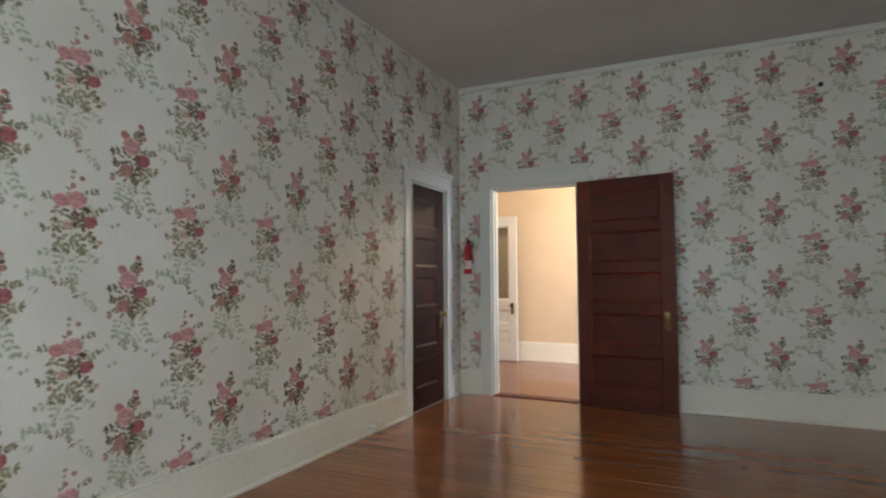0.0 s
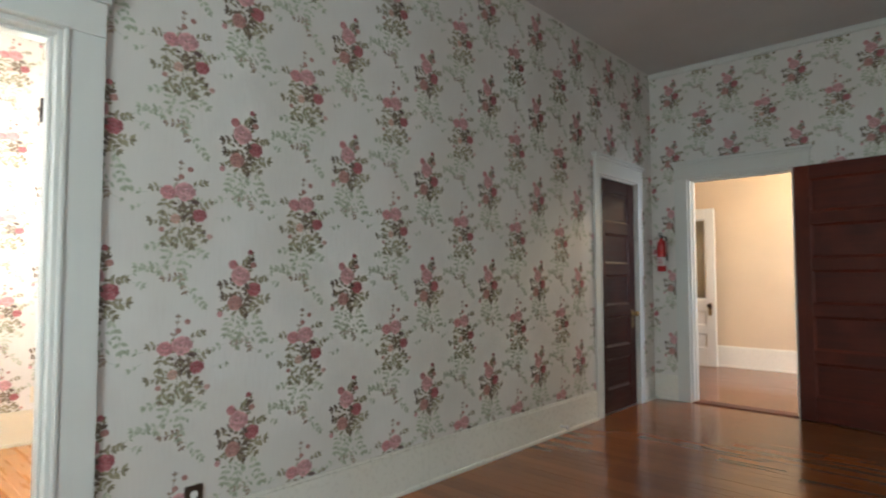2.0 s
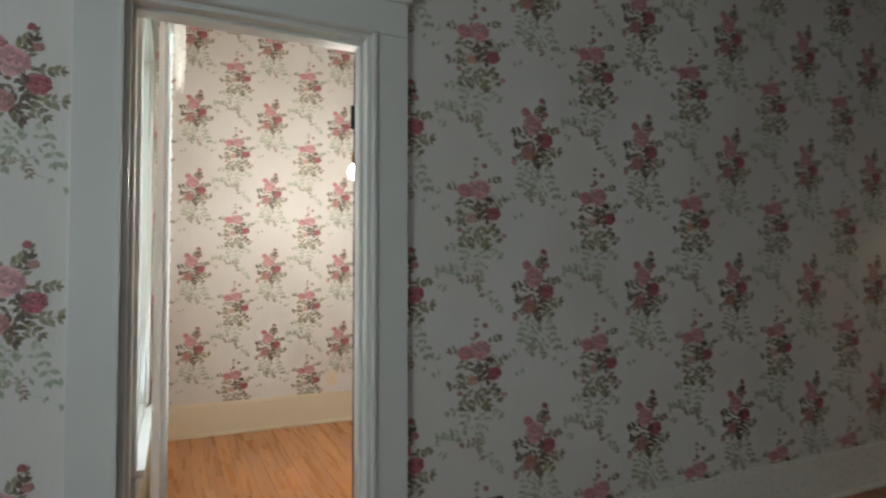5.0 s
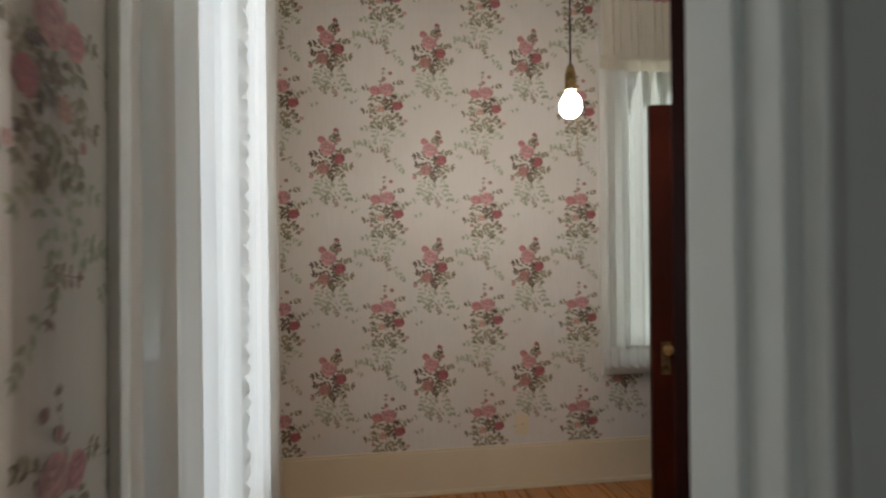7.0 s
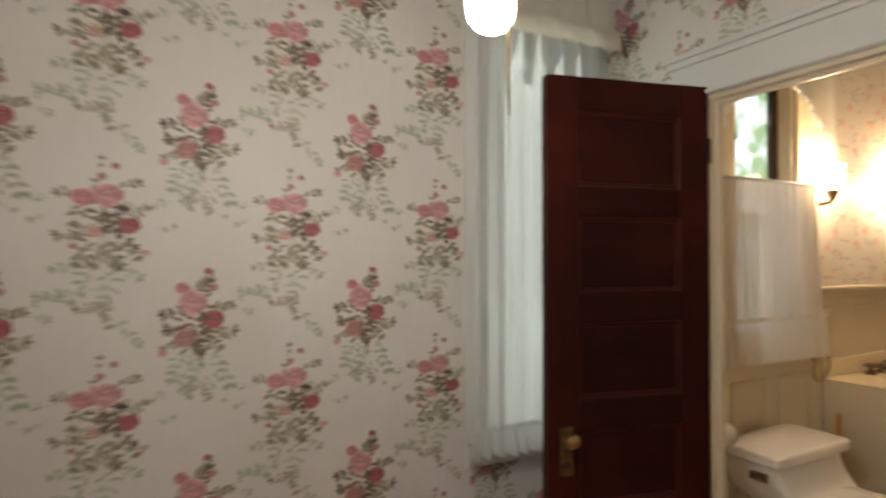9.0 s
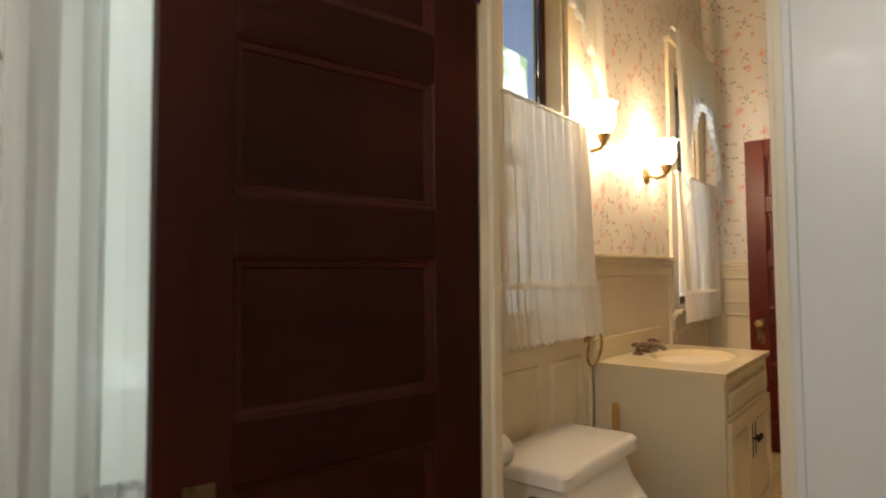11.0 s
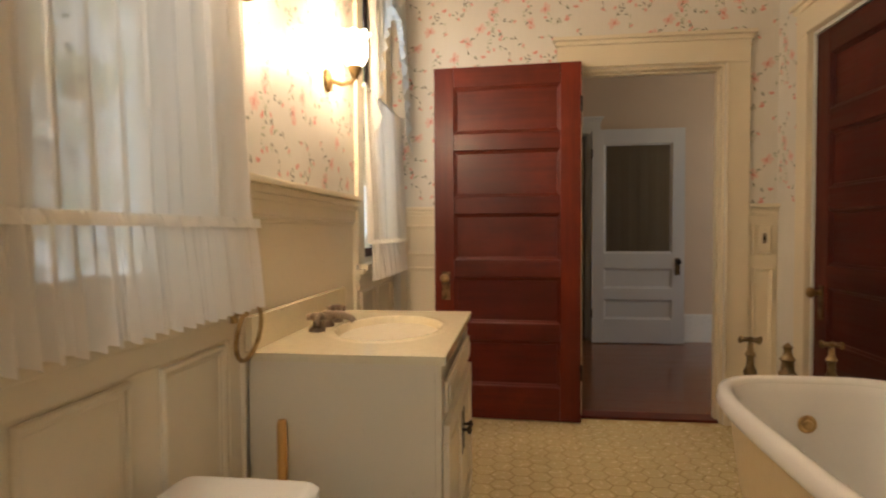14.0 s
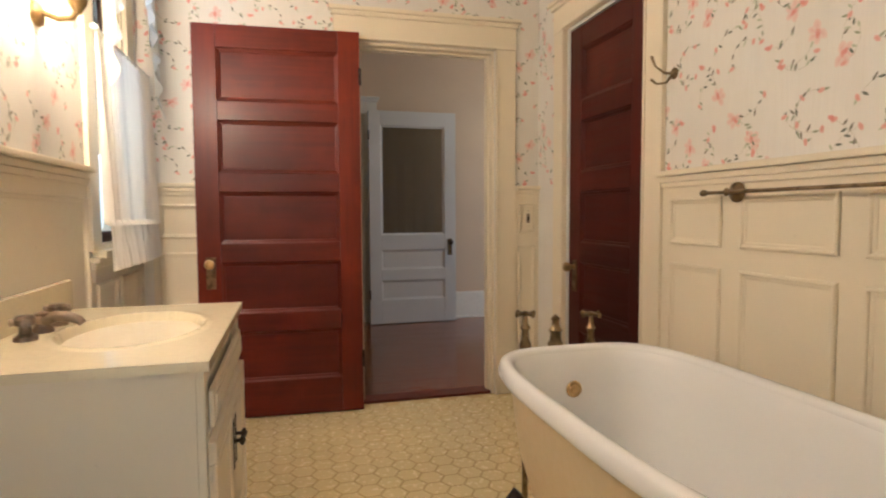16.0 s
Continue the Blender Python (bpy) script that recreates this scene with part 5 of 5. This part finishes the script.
class Motif:
    """A flat printed drawing: coloured patches in the order in which they were printed."""

    def __init__(self, seed):
        self.r = random.Random(seed)
        self.faces, self.tints = [], []

    def patch(self, pts, inner, outer=None):
        self.faces.append(pts)
        self.tints.append((inner, outer or inner))

    def leaf(self, x, y, a, length, w, rgb):
        ca, sa = math.cos(a), math.sin(a)
        out = []
        for u, v in ((0, 0), (0.28, -0.42), (0.62, -0.46), (0.86, -0.2), (1.0, 0.04), (0.8, 0.24), (0.5, 0.5), (0.22, 0.36)):
            p, q = u * length, v * w
            out.append((x + p * ca - q * sa, y + p * sa + q * ca))
        self.patch(out, rgb, tuple(min(0.8, c * 1.5) for c in rgb))

    def stem(self, pts, w, rgb):
        for (x0, y0), (x1, y1) in zip(pts, pts[1:]):
            L = math.hypot(x1 - x0, y1 - y0) or 1
            nx, ny = -(y1 - y0) / L * w / 2, (x1 - x0) / L * w / 2
            self.patch([(x0 - nx, y0 - ny), (x1 - nx, y1 - ny), (x1 + nx, y1 + ny), (x0 + nx, y0 + ny)], rgb)

    def spray(self, x, y, deg, length, n, size, tone):
        r, a = self.r, radians(deg)
        bend = r.uniform(-0.7, 0.7)
        lo, hi = INK_LEAF[tone]
        pts = [(x, y)]
        for k in range(n):
            x, y = x + math.cos(a) * length / n, y + math.sin(a) * length / n
            a += bend / n
            pts.append((x, y))
        self.stem(pts, 0.0016, lo if tone != "pale" else (0.45, 0.48, 0.38))
        for k, (px, py) in enumerate(pts[1:]):
            for side in (-1, 1):
                if r.random() < 0.12 and k < n - 1:
                    continue
                t = r.random()
                rgb = tuple(p + (q - p) * t for p, q in zip(lo, hi))
                s = size * 1.2 * r.uniform(0.7, 1.15)
                self.leaf(px, py, a + side * r.uniform(0.5, 1.2), s, s * r.uniform(0.42, 0.6), rgb)
        s = size * 1.05
        self.leaf(x, y, a, s, s * 0.5, lo)

    def thicket(self, x, y, rx, ry, n, size, tone):
        """Loose leaves that fill the heart of a bouquet, pointing outward."""
        r, (lo, hi) = self.r, INK_LEAF[tone]
        for k in range(n):
            a, f = k * 2.4, math.sqrt((k + 0.5) / n)
            t = r.random()
            self.leaf(x + rx * f * math.cos(a) * 0.85, y + ry * f * math.sin(a) * 0.85, a + r.uniform(-0.9, 0.9), size * r.uniform(0.7, 1.2), size * r.uniform(0.35, 0.55), tuple(p + (q - p) * t for p, q in zip(lo, hi)))

    def oval(self, x, y, rx, ry, a, inner, outer, n=9, rag=0.12):
        r, ca, sa = self.r, math.cos(a), math.sin(a)
        pts = []
        for k in range(n):
            t, f = 2 * math.pi * k / n, 1 + r.uniform(-rag, rag)
            p, q = rx * f * math.cos(t), ry * f * math.sin(t)
            pts.append((x + p * ca - q * sa, y + p * sa + q * ca))
        self.patch(pts, inner, outer)

    def rose(self, x, y, r, rgb):
        deep = tuple(c * 0.62 for c in rgb)
        light = tuple(min(0.78, c * 1.3 + 0.04) for c in rgb)
        ro = self.r.uniform(0, 1)
        for k in range(7):
            a = ro + k * 0.9
            rr = r * self.r.uniform(0.36, 0.52)
            self.oval(x + 0.62 * r * math.cos(a), y + 0.56 * r * math.sin(a), rr * 0.8, rr, a, rgb if k % 2 else deep, light if k % 3 else rgb, 8, 0.16)
        self.oval(x, y + 0.05 * r, r * 0.62, r * 0.56, 0.4, deep, rgb, 10, 0.12)
        for k, (dx, dy, w) in enumerate(((-0.28, -0.12, 0.42), (0.24, -0.2, 0.36), (0.02, 0.28, 0.34), (0.05, -0.02, 0.22))):
            self.oval(x + dx * r, y + dy * r, r * w * 0.8, r * w * 0.55, 0.5 * k - 0.6, rgb if k % 2 else light, light if k % 2 else rgb, 7, 0.15)
            self.oval(x + dx * r * 0.7, y + (dy + 0.12) * r, r * w * 0.45, r * w * 0.16, 0.5 * k - 0.6, deep, deep, 6)


PINK, DULL, CRIMSON = (0.56, 0.28, 0.28), (0.42, 0.20, 0.165), (0.36, 0.085, 0.095)


def bouquet_single():
    """One large rose with a bud above, two roses below, dark leaves, pale trailing sprays."""
    m = Motif(21)
    for q in ((0.03, -0.13, -100, 0.13, 5, 0.024, "pale"), (0.06, -0.14, -62, 0.13, 5, 0.024, "pale"), (-0.02, -0.15, -128, 0.09, 4, 0.022, "pale"), (0.0, -0.17, -88, 0.11, 4, 0.022, "pale"), (0.12, 0.0, 28, 0.08, 4, 0.019, "pale"), (0.13, -0.02, -20, 0.04, 2, 0.016, "pale"), (-0.06, -0.27, 196, 0.09, 4, 0.019, "pale"), (0.06, -0.30, -20, 0.03, 1, 0.014, "pale"), (-0.15, -0.30, 170, 0.03, 2, 0.016, "pale"),
              (0.055, -0.25, 205, 0.085, 4, 0.018, "twig"), (0.03, -0.26, -75, 0.04, 3, 0.016, "twig")):
        m.spray(*q)
    m.thicket(0.01, -0.21, 0.085, 0.085, 26, 0.024, "pale")
    m.thicket(0.005, -0.055, 0.068, 0.115, 34, 0.029, "mid")
    m.thicket(0.01, -0.06, 0.05, 0.08, 20, 0.026, "dark")
    for q in ((0.0, 0.0, 72, 0.10, 5, 0.020, "mid"), (-0.01, -0.02, 192, 0.068, 3, 0.025, "dark"), (0.05, -0.02, 12, 0.060, 4, 0.021, "mid"), (0.01, -0.03, -50, 0.06, 3, 0.025, "dark"), (0.02, 0.02, 40, 0.05, 3, 0.023, "dark"), (0.05, -0.09, -12, 0.065, 3, 0.026, "mid"), (0.0, -0.10, -80, 0.055, 3, 0.023, "dark"), (-0.02, -0.09, 165, 0.05, 3, 0.021, "dark"), (-0.03, -0.12, 205, 0.05, 3, 0.019, "mid"), (0.02, -0.07, 200, 0.05, 3, 0.022, "dark"), (0.03, -0.10, -45, 0.06, 3, 0.022, "mid")):
        m.spray(*q)
    for q in ((-0.023, -0.108, 0.033, DULL), (0.061, -0.057, 0.033, CRIMSON), (0.0, 0.0, 0.044, PINK), (-0.033, 0.046, 0.021, (0.52, 0.20, 0.20)), (0.043, 0.098, 0.012, CRIMSON), (0.058, 0.046, 0.014, DULL), (-0.086, -0.152, 0.013, PINK)):
        m.rose(*q)
    m.leaf(0.02, -0.03, -0.9, 0.035, 0.018, (0.09, 0.055, 0.04))
    m.leaf(0.02, -0.115, -0.3, 0.03, 0.016, (0.11, 0.08, 0.05))
    return m


def bouquet_double():
    """Two roses side by side over a crimson rose, with a long tail of leaves."""
    m = Motif(34)
    for q in ((0.0, -0.20, -118, 0.11, 4, 0.024, "pale"), (0.03, -0.21, -82, 0.13, 5, 0.024, "pale"), (0.05, -0.19, -40, 0.08, 3, 0.022, "pale"), (-0.03, -0.28, 185, 0.10, 4, 0.019, "pale"), (0.05, -0.36, -42, 0.10, 5, 0.021, "pale"), (-0.10, -0.01, 185, 0.05, 2, 0.016, "pale"), (-0.11, -0.05, 215, 0.04, 2, 0.015, "pale"), (-0.02, -0.17, 215, 0.08, 4, 0.021, "pale"), (0.16, -0.09, 10, 0.05, 2, 0.016, "pale"),
              (0.055, -0.31, 195, 0.09, 4, 0.021, "twig"), (0.02, -0.31, -80, 0.07, 3, 0.017, "twig")):
        m.spray(*q)
    m.thicket(0.02, -0.23, 0.075, 0.08, 24, 0.024, "pale")
    m.thicket(0.03, -0.13, 0.075, 0.085, 34, 0.026, "mid")
    m.thicket(0.025, -0.03, 0.065, 0.06, 18, 0.027, "mid")
    m.thicket(0.045, -0.06, 0.05, 0.05, 12, 0.026, "dark")
    m.stem([(0.03, -0.14), (0.01, -0.18), (-0.01, -0.22)], 0.004, (0.38, 0.42, 0.27))
    for q in ((0.0, 0.02, 72, 0.09, 4, 0.017, "twig"), (0.05, 0.02, 22, 0.065, 3, 0.021, "mid"), (-0.03, 0.01, 168, 0.055, 3, 0.020, "mid"), (-0.03, -0.02, 245, 0.055, 2, 0.026, "mid"), (0.01, -0.03, -70, 0.06, 3, 0.023, "dark"), (0.05, -0.03, -80, 0.06, 3, 0.022, "dark"), (0.08, -0.06, 25, 0.06, 3, 0.021, "mid"), (0.08, -0.10, -70, 0.05, 2, 0.021, "dark"), (-0.01, -0.10, 195, 0.075, 4, 0.021, "mid"), (-0.01, -0.13, 235, 0.07, 3, 0.021, "mid"), (0.03, -0.11, -65, 0.095, 4, 0.024, "mid"), (0.06, -0.13, -28, 0.07, 3, 0.022, "mid"), (0.02, -0.12, -100, 0.075, 4, 0.022, "mid")):
        m.spray(*q)
    for q in ((0.002, -0.103, 0.021, (0.56, 0.34, 0.27)), (0.094, -0.083, 0.030, CRIMSON), (-0.028, -0.004, 0.031, (0.55, 0.23, 0.23)), (0.036, 0.003, 0.043, PINK), (0.055, 0.092, 0.012, DULL), (0.02, 0.06, 0.012, DULL), (0.135, -0.165, 0.013, (0.56, 0.34, 0.30)), (-0.05, -0.145, 0.011, DULL)):
        m.rose(*q)
    m.leaf(0.055, -0.03, -0.15, 0.042, 0.02, (0.08, 0.045, 0.035))
    m.leaf(0.06, -0.10, -1.3, 0.03, 0.016, (0.10, 0.07, 0.045))
    return m


def vine_tile(size):
    """Thin curling stems with coral blossoms, washed pink flowers and dark narrow leaflets."""
    m = Motif(8)
    r = m.r
    for k in range(19):
        x, y = (k * 0.382 % 1) * size, ((k + 0.5) / 19) * size
        a, curl = r.uniform(0, 6.28), r.choice((-1, 1)) * r.uniform(0.1, 0.34)
        pts = [(x, y)]
        for i in range(9):
            x, y = x + math.cos(a) * 0.017, y + math.sin(a) * 0.017
            a += curl * r.uniform(0.5, 1.3)
            pts.append((x, y))
        m.stem(pts, 0.0012, (0.46, 0.42, 0.30))
        for i in (0, 1, 3, 4, 6, 7):
            px, py = pts[i]
            rgb = r.choice(((0.10, 0.11, 0.08), (0.24, 0.26, 0.17), (0.16, 0.14, 0.10), (0.36, 0.38, 0.27)))
            m.leaf(px, py, a + r.uniform(-2, 2), r.uniform(0.018, 0.029), 0.0085, rgb)
        for px, py, big in ((pts[0][0], pts[0][1], k % 3 == 0), (pts[-1][0], pts[-1][1], 0)):
            t = r.uniform(0, 6.28)
            if big:
                for i in range(5):
                    b = t + i * 0.95
                    m.oval(px + 0.017 * math.cos(b), py + 0.017 * math.sin(b), 0.020, 0.013, b, (0.70, 0.44, 0.38), (0.74, 0.59, 0.51), 8)
            m.oval(px, py, 0.012, 0.0075, t, (0.66, 0.27, 0.22), (0.72, 0.44, 0.36), 8)
            if k % 3 == 0:
                m.oval(px + 0.008 * math.cos(t + 1), py + 0.008 * math.sin(t + 1), 0.014, 0.008, t + 1, (0.64, 0.18, 0.15), (0.70, 0.36, 0.30), 8)
    return m


def print_on(wall, axis, plane, out, lo, hi, z0, z1, places, mat):
    """Lays motifs on one wall face as a thin printed layer. places: (motif, along, height, scale along, scale up)."""
    holes = HOLES[wall]
    verts, faces, cols = [], [], []
    k = 0 if axis == "x" else 1
    for m, u0, w0, su, sw in places:
        for i, pts in enumerate(m.faces):
            q = [(u0 + u * su, w0 + v * sw) for u, v in pts]
            cu, cw = sum(p[0] for p in q) / len(q), sum(p[1] for p in q) / len(q)
            if not (lo + 0.012 < cu < hi - 0.012 and z0 < cw < z1) or any(h[0] - 0.02 < cu < h[1] + 0.02 and h[2] - 0.02 < cw < h[3] + 0.02 for h in holes):
                continue
            d = plane + out * (0.0006 + 0.000004 * i)
            n = len(verts)
            inner, outer = m.tints[i]
            q = [(min(max(u, lo + 0.001), hi - 0.001), w) for u, w in q]
            if inner is outer:
                verts += [(d, u, w) if k == 0 else (u, d, w) for u, w in q]
                cols += [(*inner, 1)] * len(q)
                faces.append(tuple(range(n, n + len(q))))
            else:
                verts += [(d, u, w) if k == 0 else (u, d, w) for u, w in q + [(cu, cw)]]
                cols += [(*outer, 1)] * len(q) + [(*inner, 1)]
                faces += [(n + a, n + (a + 1) % len(q), n + len(q)) for a in range(len(q))]
    me = bpy.data.meshes.new("wallpaper_print")
    me.from_pydata(verts, [], faces)
    at = me.attributes.new("pigment", "FLOAT_COLOR", "POINT")
    at.data.foreach_set("color", [c for col in cols for c in col])
    me.materials.append(mat)
    ob = new("wallpaper_print", me)
    ob.parent = bpy.data.objects[wall]
    tagged(ob, "", "", "", "stuff")


SINGLE, DOUBLE = bouquet_single(), bouquet_double()


def roses_on(wall, axis, plane, out, lo, hi, u0, z0, pu, pz, z1=H):
    su, sw = pu / 0.55, pz / 0.585
    places = []
    for i in range(math.floor((lo - u0) / pu) - 1, math.ceil((hi - u0) / pu) + 1):
        for j in range(math.floor((0.1 - z0) / pz) - 1, math.ceil((z1 - z0) / pz) + 2):
            places.append((SINGLE, u0 + i * pu, z0 + j * pz, su, sw))
            places.append((DOUBLE, u0 + i * pu + 0.281 * su, z0 + j * pz - 0.266 * sw, su, sw))
    print_on(wall, axis, plane, out, lo, hi, 0.21, z1 - 0.02, places, ROSE_INK)


def vines_on(wall, axis, plane, out, lo, hi, z0, z1, shift):
    size = 0.53
    tile = vine_tile(size)
    places = [(tile, lo + shift - size + i * size, z0 - size + j * size + (size / 2) * (i % 2), 1, 1) for i in range(int((hi - lo) / size) + 3) for j in range(int((z1 - z0) / size) + 3)]
    print_on(wall, axis, plane, out, lo, hi, z0, z1, places, VINE_INK)


roses_on("wall_west", "x", 0.0, 1, AS, NY, 1.794 - 0.281 * 1.05, 1.523 + 0.266 * 1.06, 0.579, 0.62)
roses_on("wall_north", "y", NY, -1, 0.0, AE, 2.336, 2.39, 0.535, 0.605)
roses_on("wall_dressing_west", "x", WX, 1, 0.62, PY, 1.422, 1.862, 0.548, 0.585)
roses_on("wall_dressing_north", "y", PY, -1, WX, -0.151, 0.2, 1.862, 0.548, 0.585)
roses_on("wall_dressing_south", "y", 0.62, 1, WX, -0.151, -2.3, 1.862, 0.548, 0.585)
vines_on("wall_bath_west", "x", BX, 1, PY + 0.07, NY, 0.95, H - 0.08, 0.1)
vines_on("wall_bath_north", "y", NY - 0.006, -1, BX, EX, 1.23, H - 0.08, 0.3)
vines_on("wall_bath_east", "x", EX, -1, PY + 0.07, NY, 1.23, H - 0.02, 0.2)


# ---- floors: boards and tiles ----
def boards(owner, x0, x1, y0, y1, w, length, mat, seed, keep, z=-0.0115):
    """Boards along x in staggered rows; those for which keep() holds are objects, the rest one mesh."""
    rr = random.Random(seed)
    metas, rest = {}, []
    n = 0
    rows = int((y1 - y0) / w + 0.999)
    for r in range(rows):
        ya = y0 + r * w
        yb = min(ya + w, y1)
        x = x0 - rr.uniform(0, length * 0.9)
        while x < x1:
            L = length * rr.choice((0.7, 1.0, 1.3))
            a, b = max(x, x0), min(x + L, x1)
            x += L
            if b - a < 0.02:
                continue
            rest.append((a, b, ya, yb, rr.uniform(-0.0004, 0.0004)))
    good = [q for q in rest if keep(q)][:300]
    gs = set(good)
    for q in good:
        key = (round(q[1] - q[0], 3), round(q[3] - q[2], 3))
        if key not in metas:
            bm = bmesh.new()
            hx, hy = key[0] / 2 - 0.0004, key[1] / 2 - 0.0006
            box(bm, -hx, -hy, 0, hx, hy, 0.0115, 0.0008)
            me = bpy.data.meshes.new("floorboard")
            bm.to_mesh(me)
            bm.free()
            me.materials.append(mat)
            metas[key] = me
        ob = new("floorboard", metas[key])
        ob.parent = owner
        ob.location = ((q[0] + q[1]) / 2, (q[2] + q[3]) / 2, z + q[4])
    verts, faces = [], []
    for q in rest:
        if q in gs:
            continue
        k = len(verts)
        a, b, c, d = q[0] + 0.0004, q[1] - 0.0004, q[2] + 0.0006, q[3] - 0.0006
        t = z + 0.0115 + q[4]
        verts += [(a, c, z), (b, c, z), (b, d, z), (a, d, z), (a, c, t), (b, c, t), (b, d, t), (a, d, t)]
        faces += [tuple([k + i for i in f]) for f in ((4, 5, 6, 7), (0, 1, 5, 4), (1, 2, 6, 5), (2, 3, 7, 6), (3, 0, 4, 7))]
    if verts:
        me = bpy.data.meshes.new("floorboards_beyond")
        me.from_pydata(verts, [], [tuple(f) for f in faces])
        me.materials.append(mat)
        ob = new("floorboards_beyond", me)
        ob.parent = owner
        tagged(ob, "", "", "", "stuff")


boards(bpy.data.objects["floor_dressing_room"], WX + 0.001, -0.152, 0.622, PY + 0.058, 0.083, 1.1, PLANK_B, 3, lambda q: True)
boards(bpy.data.objects["floor_bedroom"], 0.001, AE - 0.001, AS + 0.001, NY - 0.011, 0.083, 1.6, PLANK_A, 4, lambda q: q[0] < 3.2 and q[2] > 2.4)
boards(bpy.data.objects["floor_hall"], -2.9, 2.19, NY + 0.142, HN + 2.1, 0.083, 1.6, PLANK_H, 5, lambda q: -2.0 < q[0] < 1.5 and q[2] < HN)


def hex_tiles(owner, x0, x1, y0, y1, a, mat):
    """Flat-topped hexagonal tiles, a: side length; clipped to the floor's edges."""
    me = bpy.data.meshes.new("floor_tile")
    bm = bmesh.new()
    g = 0.0050
    lo = [bm.verts.new(((a - g) * math.cos(math.pi / 3 * i), (a - g) * math.sin(math.pi / 3 * i), 0)) for i in range(6)]
    md = [bm.verts.new((v.co.x, v.co.y, 0.0045)) for v in lo]
    hi = [bm.verts.new((v.co.x * 0.93, v.co.y * 0.93, 0.0056)) for v in lo]
    for p, q in ((lo, md), (md, hi)):
        for i in range(6):
            bm.faces.new((p[i], p[(i + 1) % 6], q[(i + 1) % 6], q[i]))
    bm.faces.new(hi)
    bm.to_mesh(me)
    bm.free()
    me.materials.append(mat)
    places = []
    nx = int((x1 - x0) / (1.5 * a)) + 2
    ny = int((y1 - y0) / (math.sqrt(3) * a)) + 2
    for i in range(nx):
        for j in range(ny):
            x, y = x0 + i * 1.5 * a, y0 + (j + 0.5 * (i % 2)) * math.sqrt(3) * a
            if x0 + a * 0.6 < x < x1 - a * 0.6 and y0 + a * 0.6 < y < y1 - a * 0.6:
                places.append((x, y))
    near = [p for p in places if -2.0 < p[0] < -0.75 and p[1] > 4.1][:300]
    ns = set(near)
    for p in near:
        ob = new("floor_tile", me)
        ob.parent = owner
        ob.location = (p[0], p[1], -0.0058)
    vs, fs = [], []
    base_v = [tuple(v.co) for v in me.vertices]
    base_f = [tuple(f.vertices) for f in me.polygons]
    for p in places:
        if p in ns:
            continue
        k = len(vs)
        vs += [(v[0] + p[0], v[1] + p[1], v[2] - 0.0058) for v in base_v]
        fs += [tuple(i + k for i in f) for f in base_f]
    m2 = bpy.data.meshes.new("floor_tiles_beyond")
    m2.from_pydata(vs, [], fs)
    m2.materials.append(mat)
    ob = new("floor_tiles_beyond", m2)
    ob.parent = owner
    tagged(ob, "", "", "", "stuff")


hex_tiles(bpy.data.objects["floor_bathroom"], BX + 0.0, EX, PY + 0.13, NY + 0.02, 0.0565, TILE)
